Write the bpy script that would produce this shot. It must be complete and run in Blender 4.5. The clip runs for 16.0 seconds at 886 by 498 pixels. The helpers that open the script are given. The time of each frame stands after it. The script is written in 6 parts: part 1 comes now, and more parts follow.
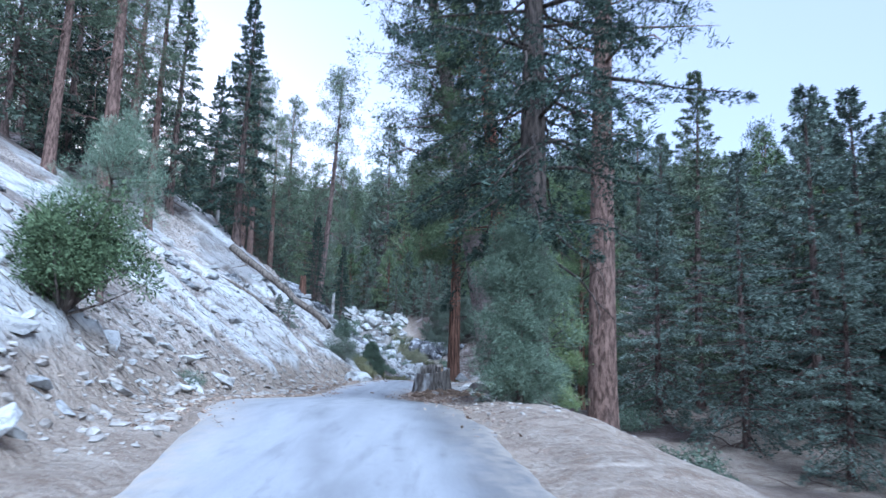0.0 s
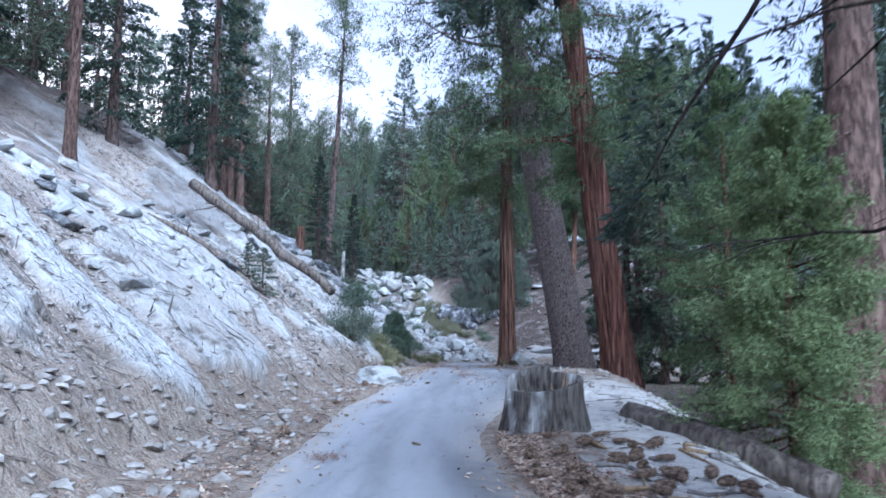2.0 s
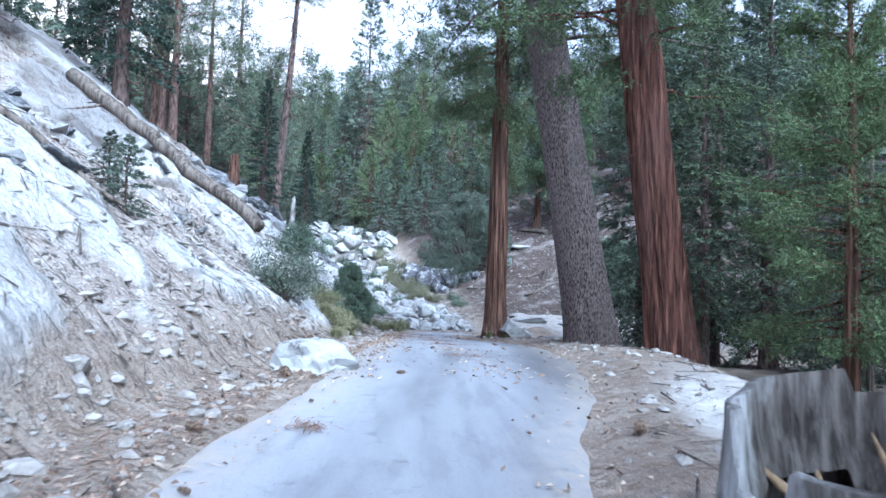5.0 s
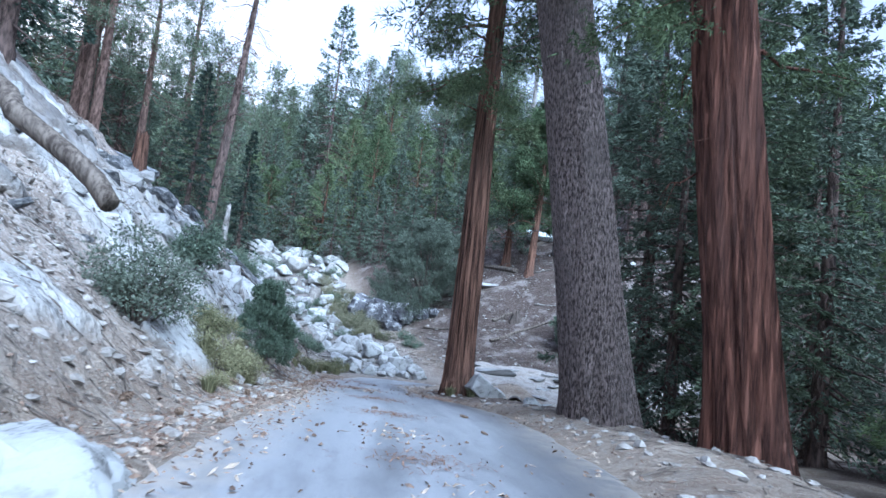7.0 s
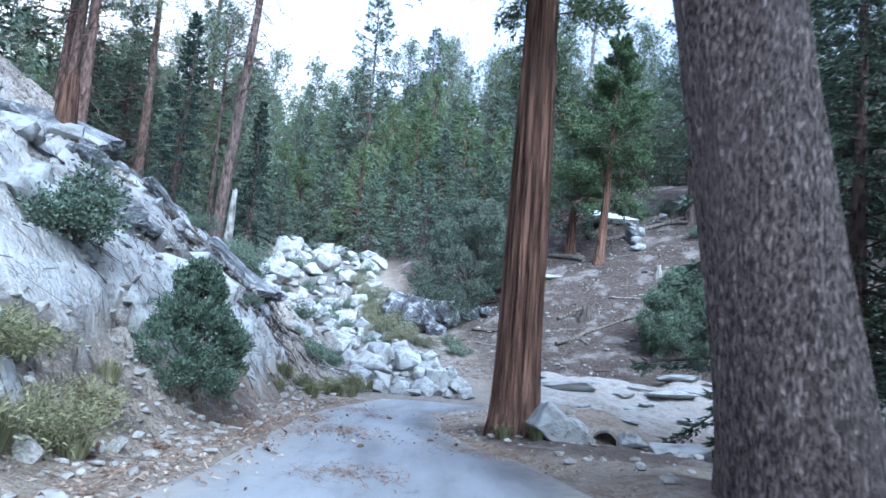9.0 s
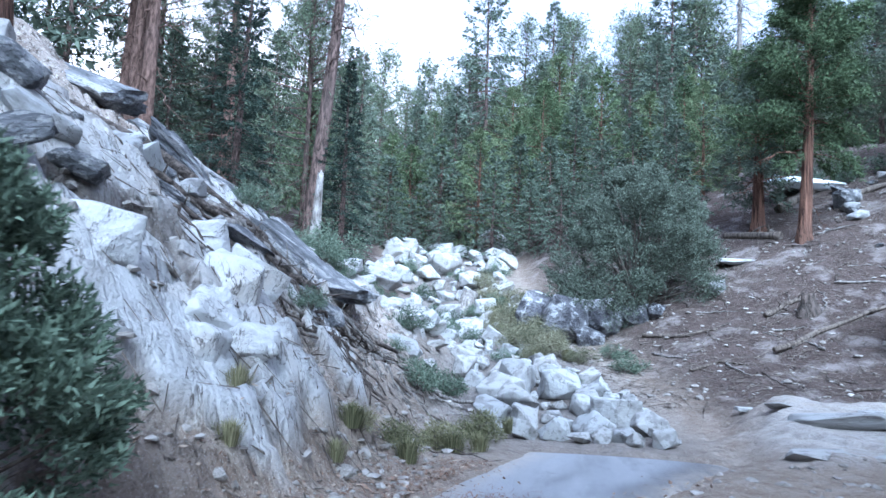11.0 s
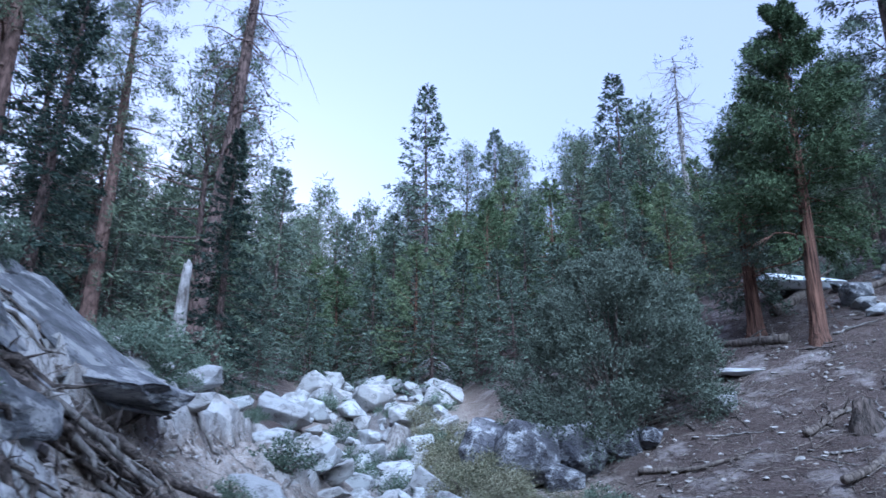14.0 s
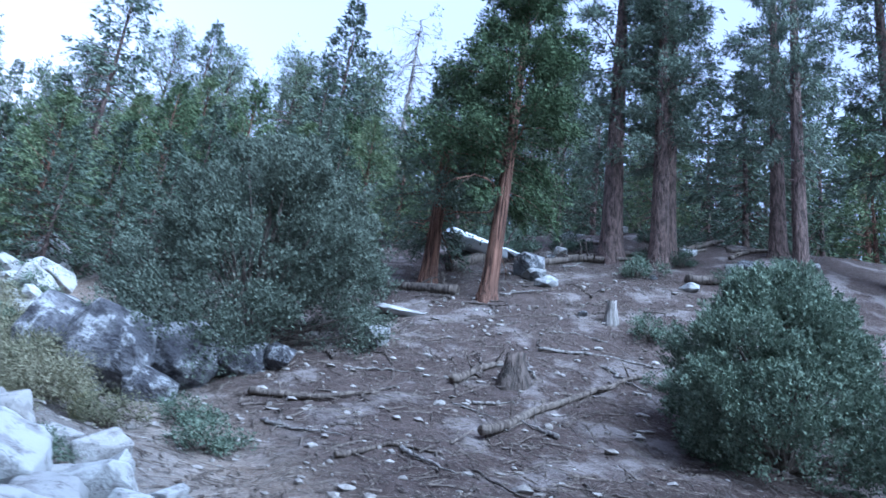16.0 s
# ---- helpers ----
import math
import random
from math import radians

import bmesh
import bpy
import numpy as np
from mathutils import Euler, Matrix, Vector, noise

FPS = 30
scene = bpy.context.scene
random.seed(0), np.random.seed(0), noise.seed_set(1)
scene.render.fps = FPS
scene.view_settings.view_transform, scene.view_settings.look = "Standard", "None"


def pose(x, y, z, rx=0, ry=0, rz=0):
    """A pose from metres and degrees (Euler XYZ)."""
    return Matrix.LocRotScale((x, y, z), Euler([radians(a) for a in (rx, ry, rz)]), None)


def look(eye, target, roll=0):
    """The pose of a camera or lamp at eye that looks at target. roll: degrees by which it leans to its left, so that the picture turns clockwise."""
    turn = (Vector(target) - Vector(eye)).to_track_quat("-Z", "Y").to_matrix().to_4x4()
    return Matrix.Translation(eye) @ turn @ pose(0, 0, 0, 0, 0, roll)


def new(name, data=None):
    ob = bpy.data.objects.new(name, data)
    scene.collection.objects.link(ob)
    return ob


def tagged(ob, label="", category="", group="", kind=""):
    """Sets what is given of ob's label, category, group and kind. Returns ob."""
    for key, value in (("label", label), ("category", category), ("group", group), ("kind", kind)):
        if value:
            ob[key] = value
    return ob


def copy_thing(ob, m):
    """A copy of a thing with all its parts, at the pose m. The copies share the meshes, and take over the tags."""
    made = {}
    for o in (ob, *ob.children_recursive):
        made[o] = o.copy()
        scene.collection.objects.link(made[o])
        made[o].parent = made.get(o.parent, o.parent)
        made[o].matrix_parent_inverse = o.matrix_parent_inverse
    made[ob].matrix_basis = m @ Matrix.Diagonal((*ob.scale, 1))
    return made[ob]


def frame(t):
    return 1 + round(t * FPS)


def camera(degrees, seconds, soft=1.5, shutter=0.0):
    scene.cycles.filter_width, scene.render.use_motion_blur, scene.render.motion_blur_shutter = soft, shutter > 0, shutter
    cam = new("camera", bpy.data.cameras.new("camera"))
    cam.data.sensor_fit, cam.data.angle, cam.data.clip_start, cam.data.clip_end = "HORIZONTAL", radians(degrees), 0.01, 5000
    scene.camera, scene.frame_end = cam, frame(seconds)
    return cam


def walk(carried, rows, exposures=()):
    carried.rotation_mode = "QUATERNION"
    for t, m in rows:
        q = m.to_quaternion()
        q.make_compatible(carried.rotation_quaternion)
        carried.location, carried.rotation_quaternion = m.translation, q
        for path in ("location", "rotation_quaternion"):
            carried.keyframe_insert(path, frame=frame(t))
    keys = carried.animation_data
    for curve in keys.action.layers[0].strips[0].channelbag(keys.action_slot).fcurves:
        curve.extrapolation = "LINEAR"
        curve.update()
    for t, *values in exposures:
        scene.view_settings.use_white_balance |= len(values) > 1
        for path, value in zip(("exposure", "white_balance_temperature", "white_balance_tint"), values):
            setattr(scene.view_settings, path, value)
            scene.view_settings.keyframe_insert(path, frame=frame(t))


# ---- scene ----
cam = camera(62.8, 16.0, shutter=0.25)
METRES, EYE, TILT, LEAN, TURN = 62.5, 1.5, 0.0, 0.0, 0.0
ROWS = [
    (0.0, 0.0, 0.0, 0.0, -0.32, 9.12, -2.0),
    (0.5, -0.0082, 0.0745, 0.0021, 1.59, 8.26, -3.21),
    (1.0, -0.0175, 0.1449, 0.0051, 2.26, 7.7, -5.43),
    (1.5, -0.0241, 0.1966, 0.0089, 0.2, 8.19, -5.23),
    (2.0, -0.0275, 0.2354, 0.0107, 0.95, 6.23, -0.66),
    (2.5, -0.03, 0.265, 0.0122, 5.33, -0.96, -0.06),
    (3.0, -0.0326, 0.2882, 0.0108, 7.43, -7.33, 0.46),
    (3.5, -0.0343, 0.3108, 0.0086, 4.58, -11.21, 0.95),
    (4.0, -0.0358, 0.3322, 0.0063, 0.69, -4.52, -1.69),
    (4.5, -0.037, 0.3549, 0.0054, -1.55, 0.95, -1.51),
    (7.0, -0.0309, 0.4967, 0.0062, -6.01, 7.13, -6.71),
    (7.5, -0.0234, 0.5289, 0.0072, -7.3, 7.45, -5.63),
    (8.0, -0.0175, 0.5603, 0.008, -6.29, 7.33, -5.18),
    (8.5, -0.0138, 0.5947, 0.0082, -3.93, 7.0, -5.22),
    (9.0, -0.0122, 0.6309, 0.0083, -1.29, 6.89, -5.05),
    (9.5, -0.0129, 0.6689, 0.0086, 1.45, 6.91, -4.83),
    (10.0, -0.0163, 0.7091, 0.0084, 4.52, 5.94, -4.83),
    (12.5, -0.0305, 0.8608, 0.0031, 12.32, 12.55, -0.82),
    (13.0, -0.03, 0.8786, 0.0023, 11.58, 14.31, -1.38),
    (13.5, -0.0281, 0.8938, 0.0015, 9.41, 16.84, -1.32),
    (14.0, -0.0258, 0.9098, 0.0006, 5.55, 19.85, -0.24),
    (14.5, -0.0226, 0.9283, -0.0004, -0.34, 19.99, -2.37),
    (15.0, -0.0178, 0.949, -0.0019, -8.02, 19.68, -5.68),
    (15.5, -0.0098, 0.9698, -0.0035, -16.26, 19.56, -6.99),
    (16.0, 0.0001, 0.9889, -0.0054, -21.39, 18.14, -6.97),
]
walk(cam, [(t, pose(0, 0, EYE, TILT, LEAN, TURN) @ pose(METRES * x, METRES * y, METRES * z, 90 + pitch, roll, yaw)) for t, x, y, z, yaw, pitch, roll in ROWS],
     [(0.0, 1.92, 5300, 10), (1.0, 1.82, 5350, 10), (2.0, 1.95, 5400, 12), (3.0, 2.15, 5550, 13), (3.6, 2.38, 5600, 13), (4.5, 2.52, 5550, 10), (7.0, 2.3, 5400, 8), (8.0, 2.55, 5400, 8), (9.0, 2.55, 5400, 6), (10.2, 2.7, 5400, 7), (12.5, 2.22, 5300, 13), (13.6, 2.0, 5200, 14),
      (14.5, 1.75, 4950, 15), (15.0, 1.75, 4850, 16), (15.5, 1.93, 5000, 14), (16.0, 2.36, 5000, 10)])


# ------------------------------------------------------------------ light
world = bpy.data.worlds.new("evening_sky")
scene.world = world
world.use_nodes = True
wn = world.node_tree
sky = wn.nodes.new("ShaderNodeTexSky")
sky.sky_type = "NISHITA"
sky.sun_disc = False
sky.sun_elevation = radians(9)
sky.sun_rotation = radians(-28)
sky.altitude = 1800
sky.air_density = 1.0
sky.dust_density = 2.2
sky.ozone_density = 0.9
veil = wn.nodes.new("ShaderNodeMix")
veil.data_type = "RGBA"
veil.inputs[0].default_value = 0.55
veil.inputs[7].default_value = (2.9, 3.05, 4.2, 1)
wn.links.new(sky.outputs["Color"], veil.inputs[6])
wn.nodes["Background"].inputs["Strength"].default_value = 0.09
wn.links.new(veil.outputs[2], wn.nodes["Background"].inputs["Color"])

sun = new("sun", bpy.data.lights.new("sun", "SUN"))
sun.data.energy = 2.2
sun.data.angle = radians(50)
sun.data.color = (0.78, 0.90, 1.0)
sun.matrix_world = look((26, -14, 62), (0, 40, 0))


# ------------------------------------------------------------------ noise
def vhash(i, j, seed):
    h = (i.astype(np.int64) * 374761393 + j.astype(np.int64) * 668265263 + seed * 974711) & 0xFFFFFFFF
    h = ((h ^ (h >> 13)) * 1274126177) & 0xFFFFFFFF
    return ((h ^ (h >> 16)) & 0xFFFFFF) / float(0xFFFFFF)


def vnoise(x, y, seed=0):
    x, y = np.asarray(x, float), np.asarray(y, float)
    i, j = np.floor(x), np.floor(y)
    u, v = x - i, y - j
    u, v = u * u * (3 - 2 * u), v * v * (3 - 2 * v)
    a, b = vhash(i, j, seed), vhash(i + 1, j, seed)
    c, d = vhash(i, j + 1, seed), vhash(i + 1, j + 1, seed)
    return (a * (1 - u) + b * u) * (1 - v) + (c * (1 - u) + d * u) * v


def fbm(x, y, seed=0, octaves=4):
    s, a, t = 0, 0.5, 0
    for k in range(octaves):
        s = s + a * vnoise(x * 2 ** k, y * 2 ** k, seed + k)
        t += a
        a *= 0.5
    return s / t


def smooth(a, b, x):
    t = np.clip((np.asarray(x, float) - a) / (b - a), 0, 1)
    return t * t * (3 - 2 * t)


# ------------------------------------------------------------------ land
EDGE_Y = [-60, -12, 0, 7, 10.6, 14, 17, 19.3, 20.3, 22.4, 24.4, 26.5, 30, 34.3, 38.6, 44, 48, 50, 52.3, 55, 59, 62, 64]
EDGE_L = [-2.5, -2.3, -2.6, -3.0, -3.6, -4.5, -5.0, -4.6, -4.2, -3.95, -4.1, -4.1, -4.1, -3.75, -3.55, -3.5, -3.3, -3.25, -3.4, -3.5, -3.2, -2.6, -2.2]
EDGE_R = [2.0, 1.8, 1.5, 1.25, 1.0, 0.7, 0.6, 0.25, -0.4, -0.9, -1.05, -1.2, -0.7, 0.5, 1.1, 1.6, 1.6, 1.3, 0.4, -0.2, -0.1, 0.9, 2.0]
ROAD_Y = [-60, -12, 0, 6, 11, 14, 18, 24, 30, 36, 40, 44, 53, 58, 62, 66]
ROAD_Z = [-2.4, -0.4, 0.0, 0.3, 0.6, 0.66, 0.55, 0.42, 0.5, 0.66, 0.62, 0.5, 0.15, -0.02, -0.15, -0.2]
ROAD_END = 64.0


def spline(ys, vs, y, soft=1.2):
    """Smoothed interpolation: the mean of three shifted linear ones."""
    y = np.asarray(y, float)
    return (np.interp(y - soft, ys, vs) + np.interp(y, ys, vs) + np.interp(y + soft, ys, vs)) / 3


def road_l(y): return spline(EDGE_Y, EDGE_L, y, 0.5)
def road_r(y): return spline(EDGE_Y, EDGE_R, y, 0.5)
def road_z(y): return spline(ROAD_Y, ROAD_Z, y)


# foot of the left bank and its height, first along the road, then along the creek
FOOT_Y = [-30, 0, 8, 14, 20, 25, 30, 36, 41, 48, 52, 58, 63, 66, 70, 78, 84, 91, 100, 120, 160, 300]
FOOT_X = [-3.6, -3.5, -4.2, -5.2, -5.4, -5.4, -4.9, -4.2, -4.1, -4.0, -4.0, -3.9, -3.8, -3.8, -4.3, -5.2, -7.5, -10, -13, -22, -40, -90]
FOOT_Z = [-0.6, 0.2, 0.5, 0.72, 0.55, 0.45, 0.5, 0.68, 0.62, 0.4, 0.2, 0.05, -0.1, 0.0, 0.5, 2.0, 3.25, 5.9, 8.9, 14.2, 23.5, 50]
BANK_S = [0.6, 0.65, 0.7, 0.72, 0.76, 0.66, 0.66, 0.66, 0.68, 0.64, 0.80, 0.86, 0.88, 0.90, 0.70, 0.5, 0.44, 0.38, 0.3, 0.25, 0.2, 0.1]
RIGHT_Y = [60, 66, 70, 73, 77, 80, 84, 92, 120, 300]
RIGHT_S = [0.0, 0.03, 0.07, 0.11, 0.21, 0.28, 0.33, 0.33, 0.2, 0.02]
DROP_Y = [-30, 5, 22, 34, 42, 50, 60, 70]
DROP_D = [4.0, 3.6, 2.6, 1.8, 1.1, 0.8, 0.9, 0.0]


def cells(a, b, seed):
    """Distance to the nearest border between random cells, and two random numbers and an offset for each cell."""
    i, j = np.floor(a), np.floor(b)
    f1, f2 = np.full(a.shape, 9.0), np.full(a.shape, 9.0)
    h1, h2, oa, ob = np.zeros(a.shape), np.zeros(a.shape), np.zeros(a.shape), np.zeros(a.shape)
    for di in (-1, 0, 1):
        for dj in (-1, 0, 1):
            ci, cj = i + di, j + dj
            pa, pb = ci + 0.1 + 0.8 * vhash(ci, cj, seed), cj + 0.1 + 0.8 * vhash(ci, cj, seed + 1)
            d = np.hypot(a - pa, b - pb)
            near = d < f1
            f2 = np.where(near, f1, np.minimum(f2, d))
            h1, h2 = np.where(near, vhash(ci, cj, seed + 2), h1), np.where(near, vhash(ci, cj, seed + 3), h2)
            oa, ob = np.where(near, a - pa, oa), np.where(near, b - pb, ob)
            f1 = np.minimum(f1, d)
    return f2 - f1, h1, h2, oa, ob


def land(x, y, rough=True):
    """Height of the ground, and the shares of bare slab, of bank debris and of forest litter."""
    x, y = np.asarray(x, float), np.asarray(y, float)
    fx, fz, bs = spline(FOOT_Y, FOOT_X, y), spline(FOOT_Y, FOOT_Z, y), spline(FOOT_Y, BANK_S, y)
    u = fx - x
    up = np.maximum(u, 0)
    rise = bs * up * smooth(-0.2, 1.0, u)
    rise = np.where(rise > 4, 4 + (rise - 4) * 0.86, rise)
    crest = 15.5 + 2.0 * (vnoise(x * 0.05, y * 0.06, 3) - 0.5)
    rise = np.where(rise > crest, crest + (rise - crest) * 0.35, rise)
    bank = fz + rise
    # right of the road: a level shoulder, then a drop to the valley floor
    cz, left, right_edge = road_z(y), road_l(y), road_r(y)
    v = x - right_edge
    d = np.interp(y, DROP_Y, DROP_D)
    shoulder = np.interp(y, [-30, 10, 20, 27, 36, 44, 48, 54, 60], [0.9, 0.9, 1.6, 2.6, 1.9, 2.0, 2.6, 3.6, 3.4])
    fall = d * smooth(0, 1, (v - shoulder) / (2.0 * d + 0.5))
    far_rise = 0.34 * np.maximum(x - np.interp(y, [0, 60, 90], [34, 44, 60]), 0)
    right = cz + 0.12 * smooth(0, 0.8, v) - fall + far_rise
    # beyond the bend: the creek and the open slope
    creek_r = fx + np.interp(y, [58, 64, 70, 80, 100], [3.0, 5.5, 5.0, 4.0, 6.0])
    s = np.interp(y, RIGHT_Y, RIGHT_S)
    beyond = fz + s * np.maximum(x - creek_r, 0) * smooth(0, 3.0, x - creek_r)
    beyond = np.minimum(beyond, fz + s * 26 + 0.12 * np.maximum(x - 20, 0))
    k = smooth(60, 70, y)
    right = right * (1 - k) + beyond * k
    z = np.where(u > 0, bank, right)
    z = z + 0.05 * np.maximum(y - 110, 0)
    z = np.minimum(z, 95 + 10 * vnoise(x * 0.01, y * 0.01, 5))
    rock = smooth(0.15, 1.0, u) * (1 - smooth(17, 26, u)) * (1 - smooth(73, 79, y))
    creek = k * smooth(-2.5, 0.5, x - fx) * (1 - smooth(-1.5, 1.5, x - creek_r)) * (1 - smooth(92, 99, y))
    open_slope = k * smooth(0.0, 3, x - creek_r)
    litter = np.maximum(open_slope, smooth(shoulder + 0.8, shoulder + 2.8, v) * (1 - k))
    litter = np.maximum(litter, np.maximum(smooth(15, 24, u), smooth(74, 80, y) * smooth(0.0, 3.0, u)))
    litter = np.maximum(litter, smooth(93, 99, y)) * (1 - creek)
    litter = np.maximum(litter, 0.55 * smooth(4.5, 10, u) * smooth(0.47, 0.58, fbm(x * 0.35, y * 0.35, 97, 3)))
    litter = litter * (1 - 0.9 * smooth(0.45, 0.52, fbm(x * 0.14, y * 0.14, 47, 3)) * (v > 2) * (1 - k))
    strip = smooth(0.0, 0.35, v) * (1 - smooth(1.0, 1.6, v)) * smooth(17, 20, y) * (1 - smooth(29, 33, y))
    litter = np.maximum(litter, 0.15 * strip)
    wob = 1.4 * (fbm(x * 0.5, y * 0.5, 61, 3) - 0.5)
    track = smooth(1.2, 2.2, x) * (1 - smooth(15, 19, x)) * smooth(55.0, 57.5, y + wob) * (1 - smooth(63.5, 64.8, y + wob))
    shelf = smooth(2.4, 3.6, x + wob) * (1 - smooth(15, 20, x)) * smooth(62.6, 64.0, y + wob) * (1 - smooth(67.5, 69.0, y + 1.5 * wob))
    litter = litter * (1 - np.maximum(track, shelf))
    litter = np.maximum(litter, 0.85 * smooth(0.2, 0.5, x - right_edge) * smooth(50.5, 52.0, y + wob) * (1 - smooth(55.0, 56.5, y + wob)) * (1 - k))
    litter = np.maximum(litter, 0.55 * smooth(0.0, 0.3, u) * smooth(2.2, 1.0, u + wob) * smooth(46, 49, y) * (1 - smooth(55, 57, y)) * smooth(0.40, 0.5, fbm(x * 0.8, y * 0.8, 99, 3)))
    gully = np.exp(-((x - 3.15) / 0.7) ** 2 - ((y - 54.7) / 1.0) ** 2)
    slabs = gap_soil_shade = tone = rock * 0
    if rough:
        # slabs run slantwise down the bank towards the road; loose debris lies between them
        p, q = 0.57 * x + 0.82 * y, 0.82 * x - 0.57 * y
        warp, warp2 = fbm(x * 0.6, y * 0.6, 17, 3) - 0.5, fbm(x * 0.6, y * 0.6, 27, 3) - 0.5
        m = fbm(p * 0.30 + 0.8 * warp, q * 0.10 + 0.3 * warp, 11, 4)
        big = smooth(44, 54, y)
        edge, h1, h2, oa, ob = cells(p * 0.46 + 0.8 * warp, q * 0.15 + 0.45 * warp2, 71)
        edge2, g1, g2, pa, pb = cells(p * 1.3 + 1.3 * warp, q * 0.55 + 1.1 * warp2, 81)
        _, k1, k2, ka, kb = cells(p * 4.0 + 2.0 * warp, q * 2.2 + 2.0 * warp2, 95)
        keep = np.interp(y, [8, 18, 24, 29, 32, 42, 48, 53, 60, 67], [0.50, 0.50, 0.44, 0.52, 0.80, 0.82, 0.78, 0.84, 0.84, 0.55])
        keep = keep + 1.0 * (m - 0.5) - 0.6 * smooth(1.5, 0.4, u + 1.4 * warp) - 0.22 * smooth(5.5, 10, u)
        keep = keep - 0.6 * smooth(59.6, 61.0, y) * smooth(3.4, 2.4, u)
        keep = keep - 0.7 * smooth(2.6, 1.7, u + 1.5 * warp) * smooth(47, 50, y) * (1 - smooth(55.5, 57, y))
        is_slab = smooth(keep + 0.03, keep - 0.03, h1)
        # one long bare sheet
        side, down = 0.473 * (x + 12.5) + 0.881 * (y - 29.8), 0.881 * (x + 12.5) - 0.473 * (y - 29.8)
        sheet = smooth(0.72, 0.60, np.abs(side + 0.5 * warp)) * smooth(-0.5, 0.3, down) * smooth(7.7, 7.3, down + 1.2 * warp2)
        ditch = smooth(1.5, 1.0, np.abs(side + 0.5 * warp)) * smooth(8.2, 7.6, down) * smooth(-0.5, 0.3, down)
        is_slab = np.maximum(is_slab * (1 - ditch), sheet)
        lumps = fbm(x * 0.9, y * 0.9, 21, 4) - 0.5
        crumbs = fbm(x * 3.2, y * 3.2, 31, 3) - 0.5
        gap = (1 - smooth(0.015, 0.07, edge)) * (1 - sheet) * smooth(0.35, 0.5, vnoise(x * 0.9, y * 0.9, 15))
        step = np.where(g2 > 0.45, g1 - 0.5, 0.0)
        slabs = rock * is_slab * (1 - 0.8 * gap)
        plate = 0.16 + 0.22 * h2 + 0.30 * (oa * (h1 - 0.4) + ob * (h2 - 0.5)) + 0.16 * step + 0.10 * pa * (g2 - 0.5) + 0.02 * crumbs
        plate = np.where(sheet > 0.4, 0.26 + 0.05 * lumps, plate)
        relief = is_slab * plate + (1 - is_slab) * (0.16 * crumbs + 0.08 * (g1 - 0.5) + 0.10 * (k1 - 0.5)) - 0.10 * gap
        z = z + rock * (0.75 + 0.75 * big) * relief + rock * (0.22 * lumps + 0.7 * (m - 0.5)) - 0.12 * big * rock
        level = (z + 0.9 * warp + 0.12 * x + 0.10 * y) * 1.9
        layer = level - np.floor(level)
        ledge = (0.10 + 0.9 * big) * rock * (1 - sheet)
        z = z + ledge * (0.24 * smooth(0.0, 0.9, layer) * (1 - smooth(0.9, 1.0, layer)) - 0.10)
        # dark soil and gap shade painted together: between slabs, under ledges, along joints
        gap_soil_shade = rock * gap * 0.8
        gap_soil_shade = np.maximum(gap_soil_shade, 0.7 * ledge * smooth(0.92, 0.98, layer) * smooth(0.4, 0.55, vnoise(x * 1.3, y * 1.3, 19)))
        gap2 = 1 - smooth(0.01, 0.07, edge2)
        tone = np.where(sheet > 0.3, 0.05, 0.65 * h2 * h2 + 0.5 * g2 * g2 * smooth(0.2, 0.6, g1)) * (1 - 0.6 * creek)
        gap_soil_shade = np.maximum(gap_soil_shade, 0.75 * rock * is_slab * (1 - sheet) * (1 - smooth(0.02, 0.10, edge2)) * smooth(0.45, 0.6, vnoise(x * 0.7, y * 0.7, 37)))
        # the creek bed takes it too, as dark soil and shade between boulders
        gap_soil_shade = np.maximum(gap_soil_shade, 0.8 * creek)
        away = np.maximum(left - x, v)
        off_road = np.where(y > ROAD_END, 1.0, smooth(0.2, 1.3, away))
        z = z + (1 - rock) * off_road * (1 - 0.6 * track) * (0.26 * lumps + 0.12 * crumbs)
        z = z + shelf * (0.25 + 0.35 * smooth(63.5, 67.0, y) + 0.10 * (g1 - 0.5) + 0.06 * pa * (g2 - 0.5) - 0.03 * gap2) - 0.5 * gully + 0.5 * np.exp(-((x - 3.7) / 1.7) ** 2 - ((y - 57.0) / 1.0) ** 2)
        gap_soil_shade = np.maximum(gap_soil_shade, shelf * gap2 * 0.5)
        z = z + creek * 0.6 * (fbm(x * 0.8, y * 0.8, 41, 3) - 0.5)
        far = smooth(40, 120, np.hypot(x, y - 40))
        z = z + far * 9 * (fbm(x * 0.03, y * 0.03, 51, 4) - 0.5)
        slabs = np.maximum(np.maximum(slabs, 0.3 * creek), 0.55 * shelf)
        tone = np.maximum(tone, 0.5 * shelf)
    soil = np.maximum(rock * smooth(0.3, 2.6, u + 0.8 * (vnoise(x * 0.7, y * 0.7, 91) - 0.5)), creek)
    sand = smooth(0.8, 1.4, v + 0.8 * (vnoise(x * 0.9, y * 0.9, 29) - 0.5)) * (1 - smooth(4.2, 5.2, v)) * smooth(19.6, 21.4, y + 0.5 * v) * (1 - smooth(33, 38, y))
    return z, slabs, soil, litter * (1 - sand), gap_soil_shade, sand, tone


SHEET = {}


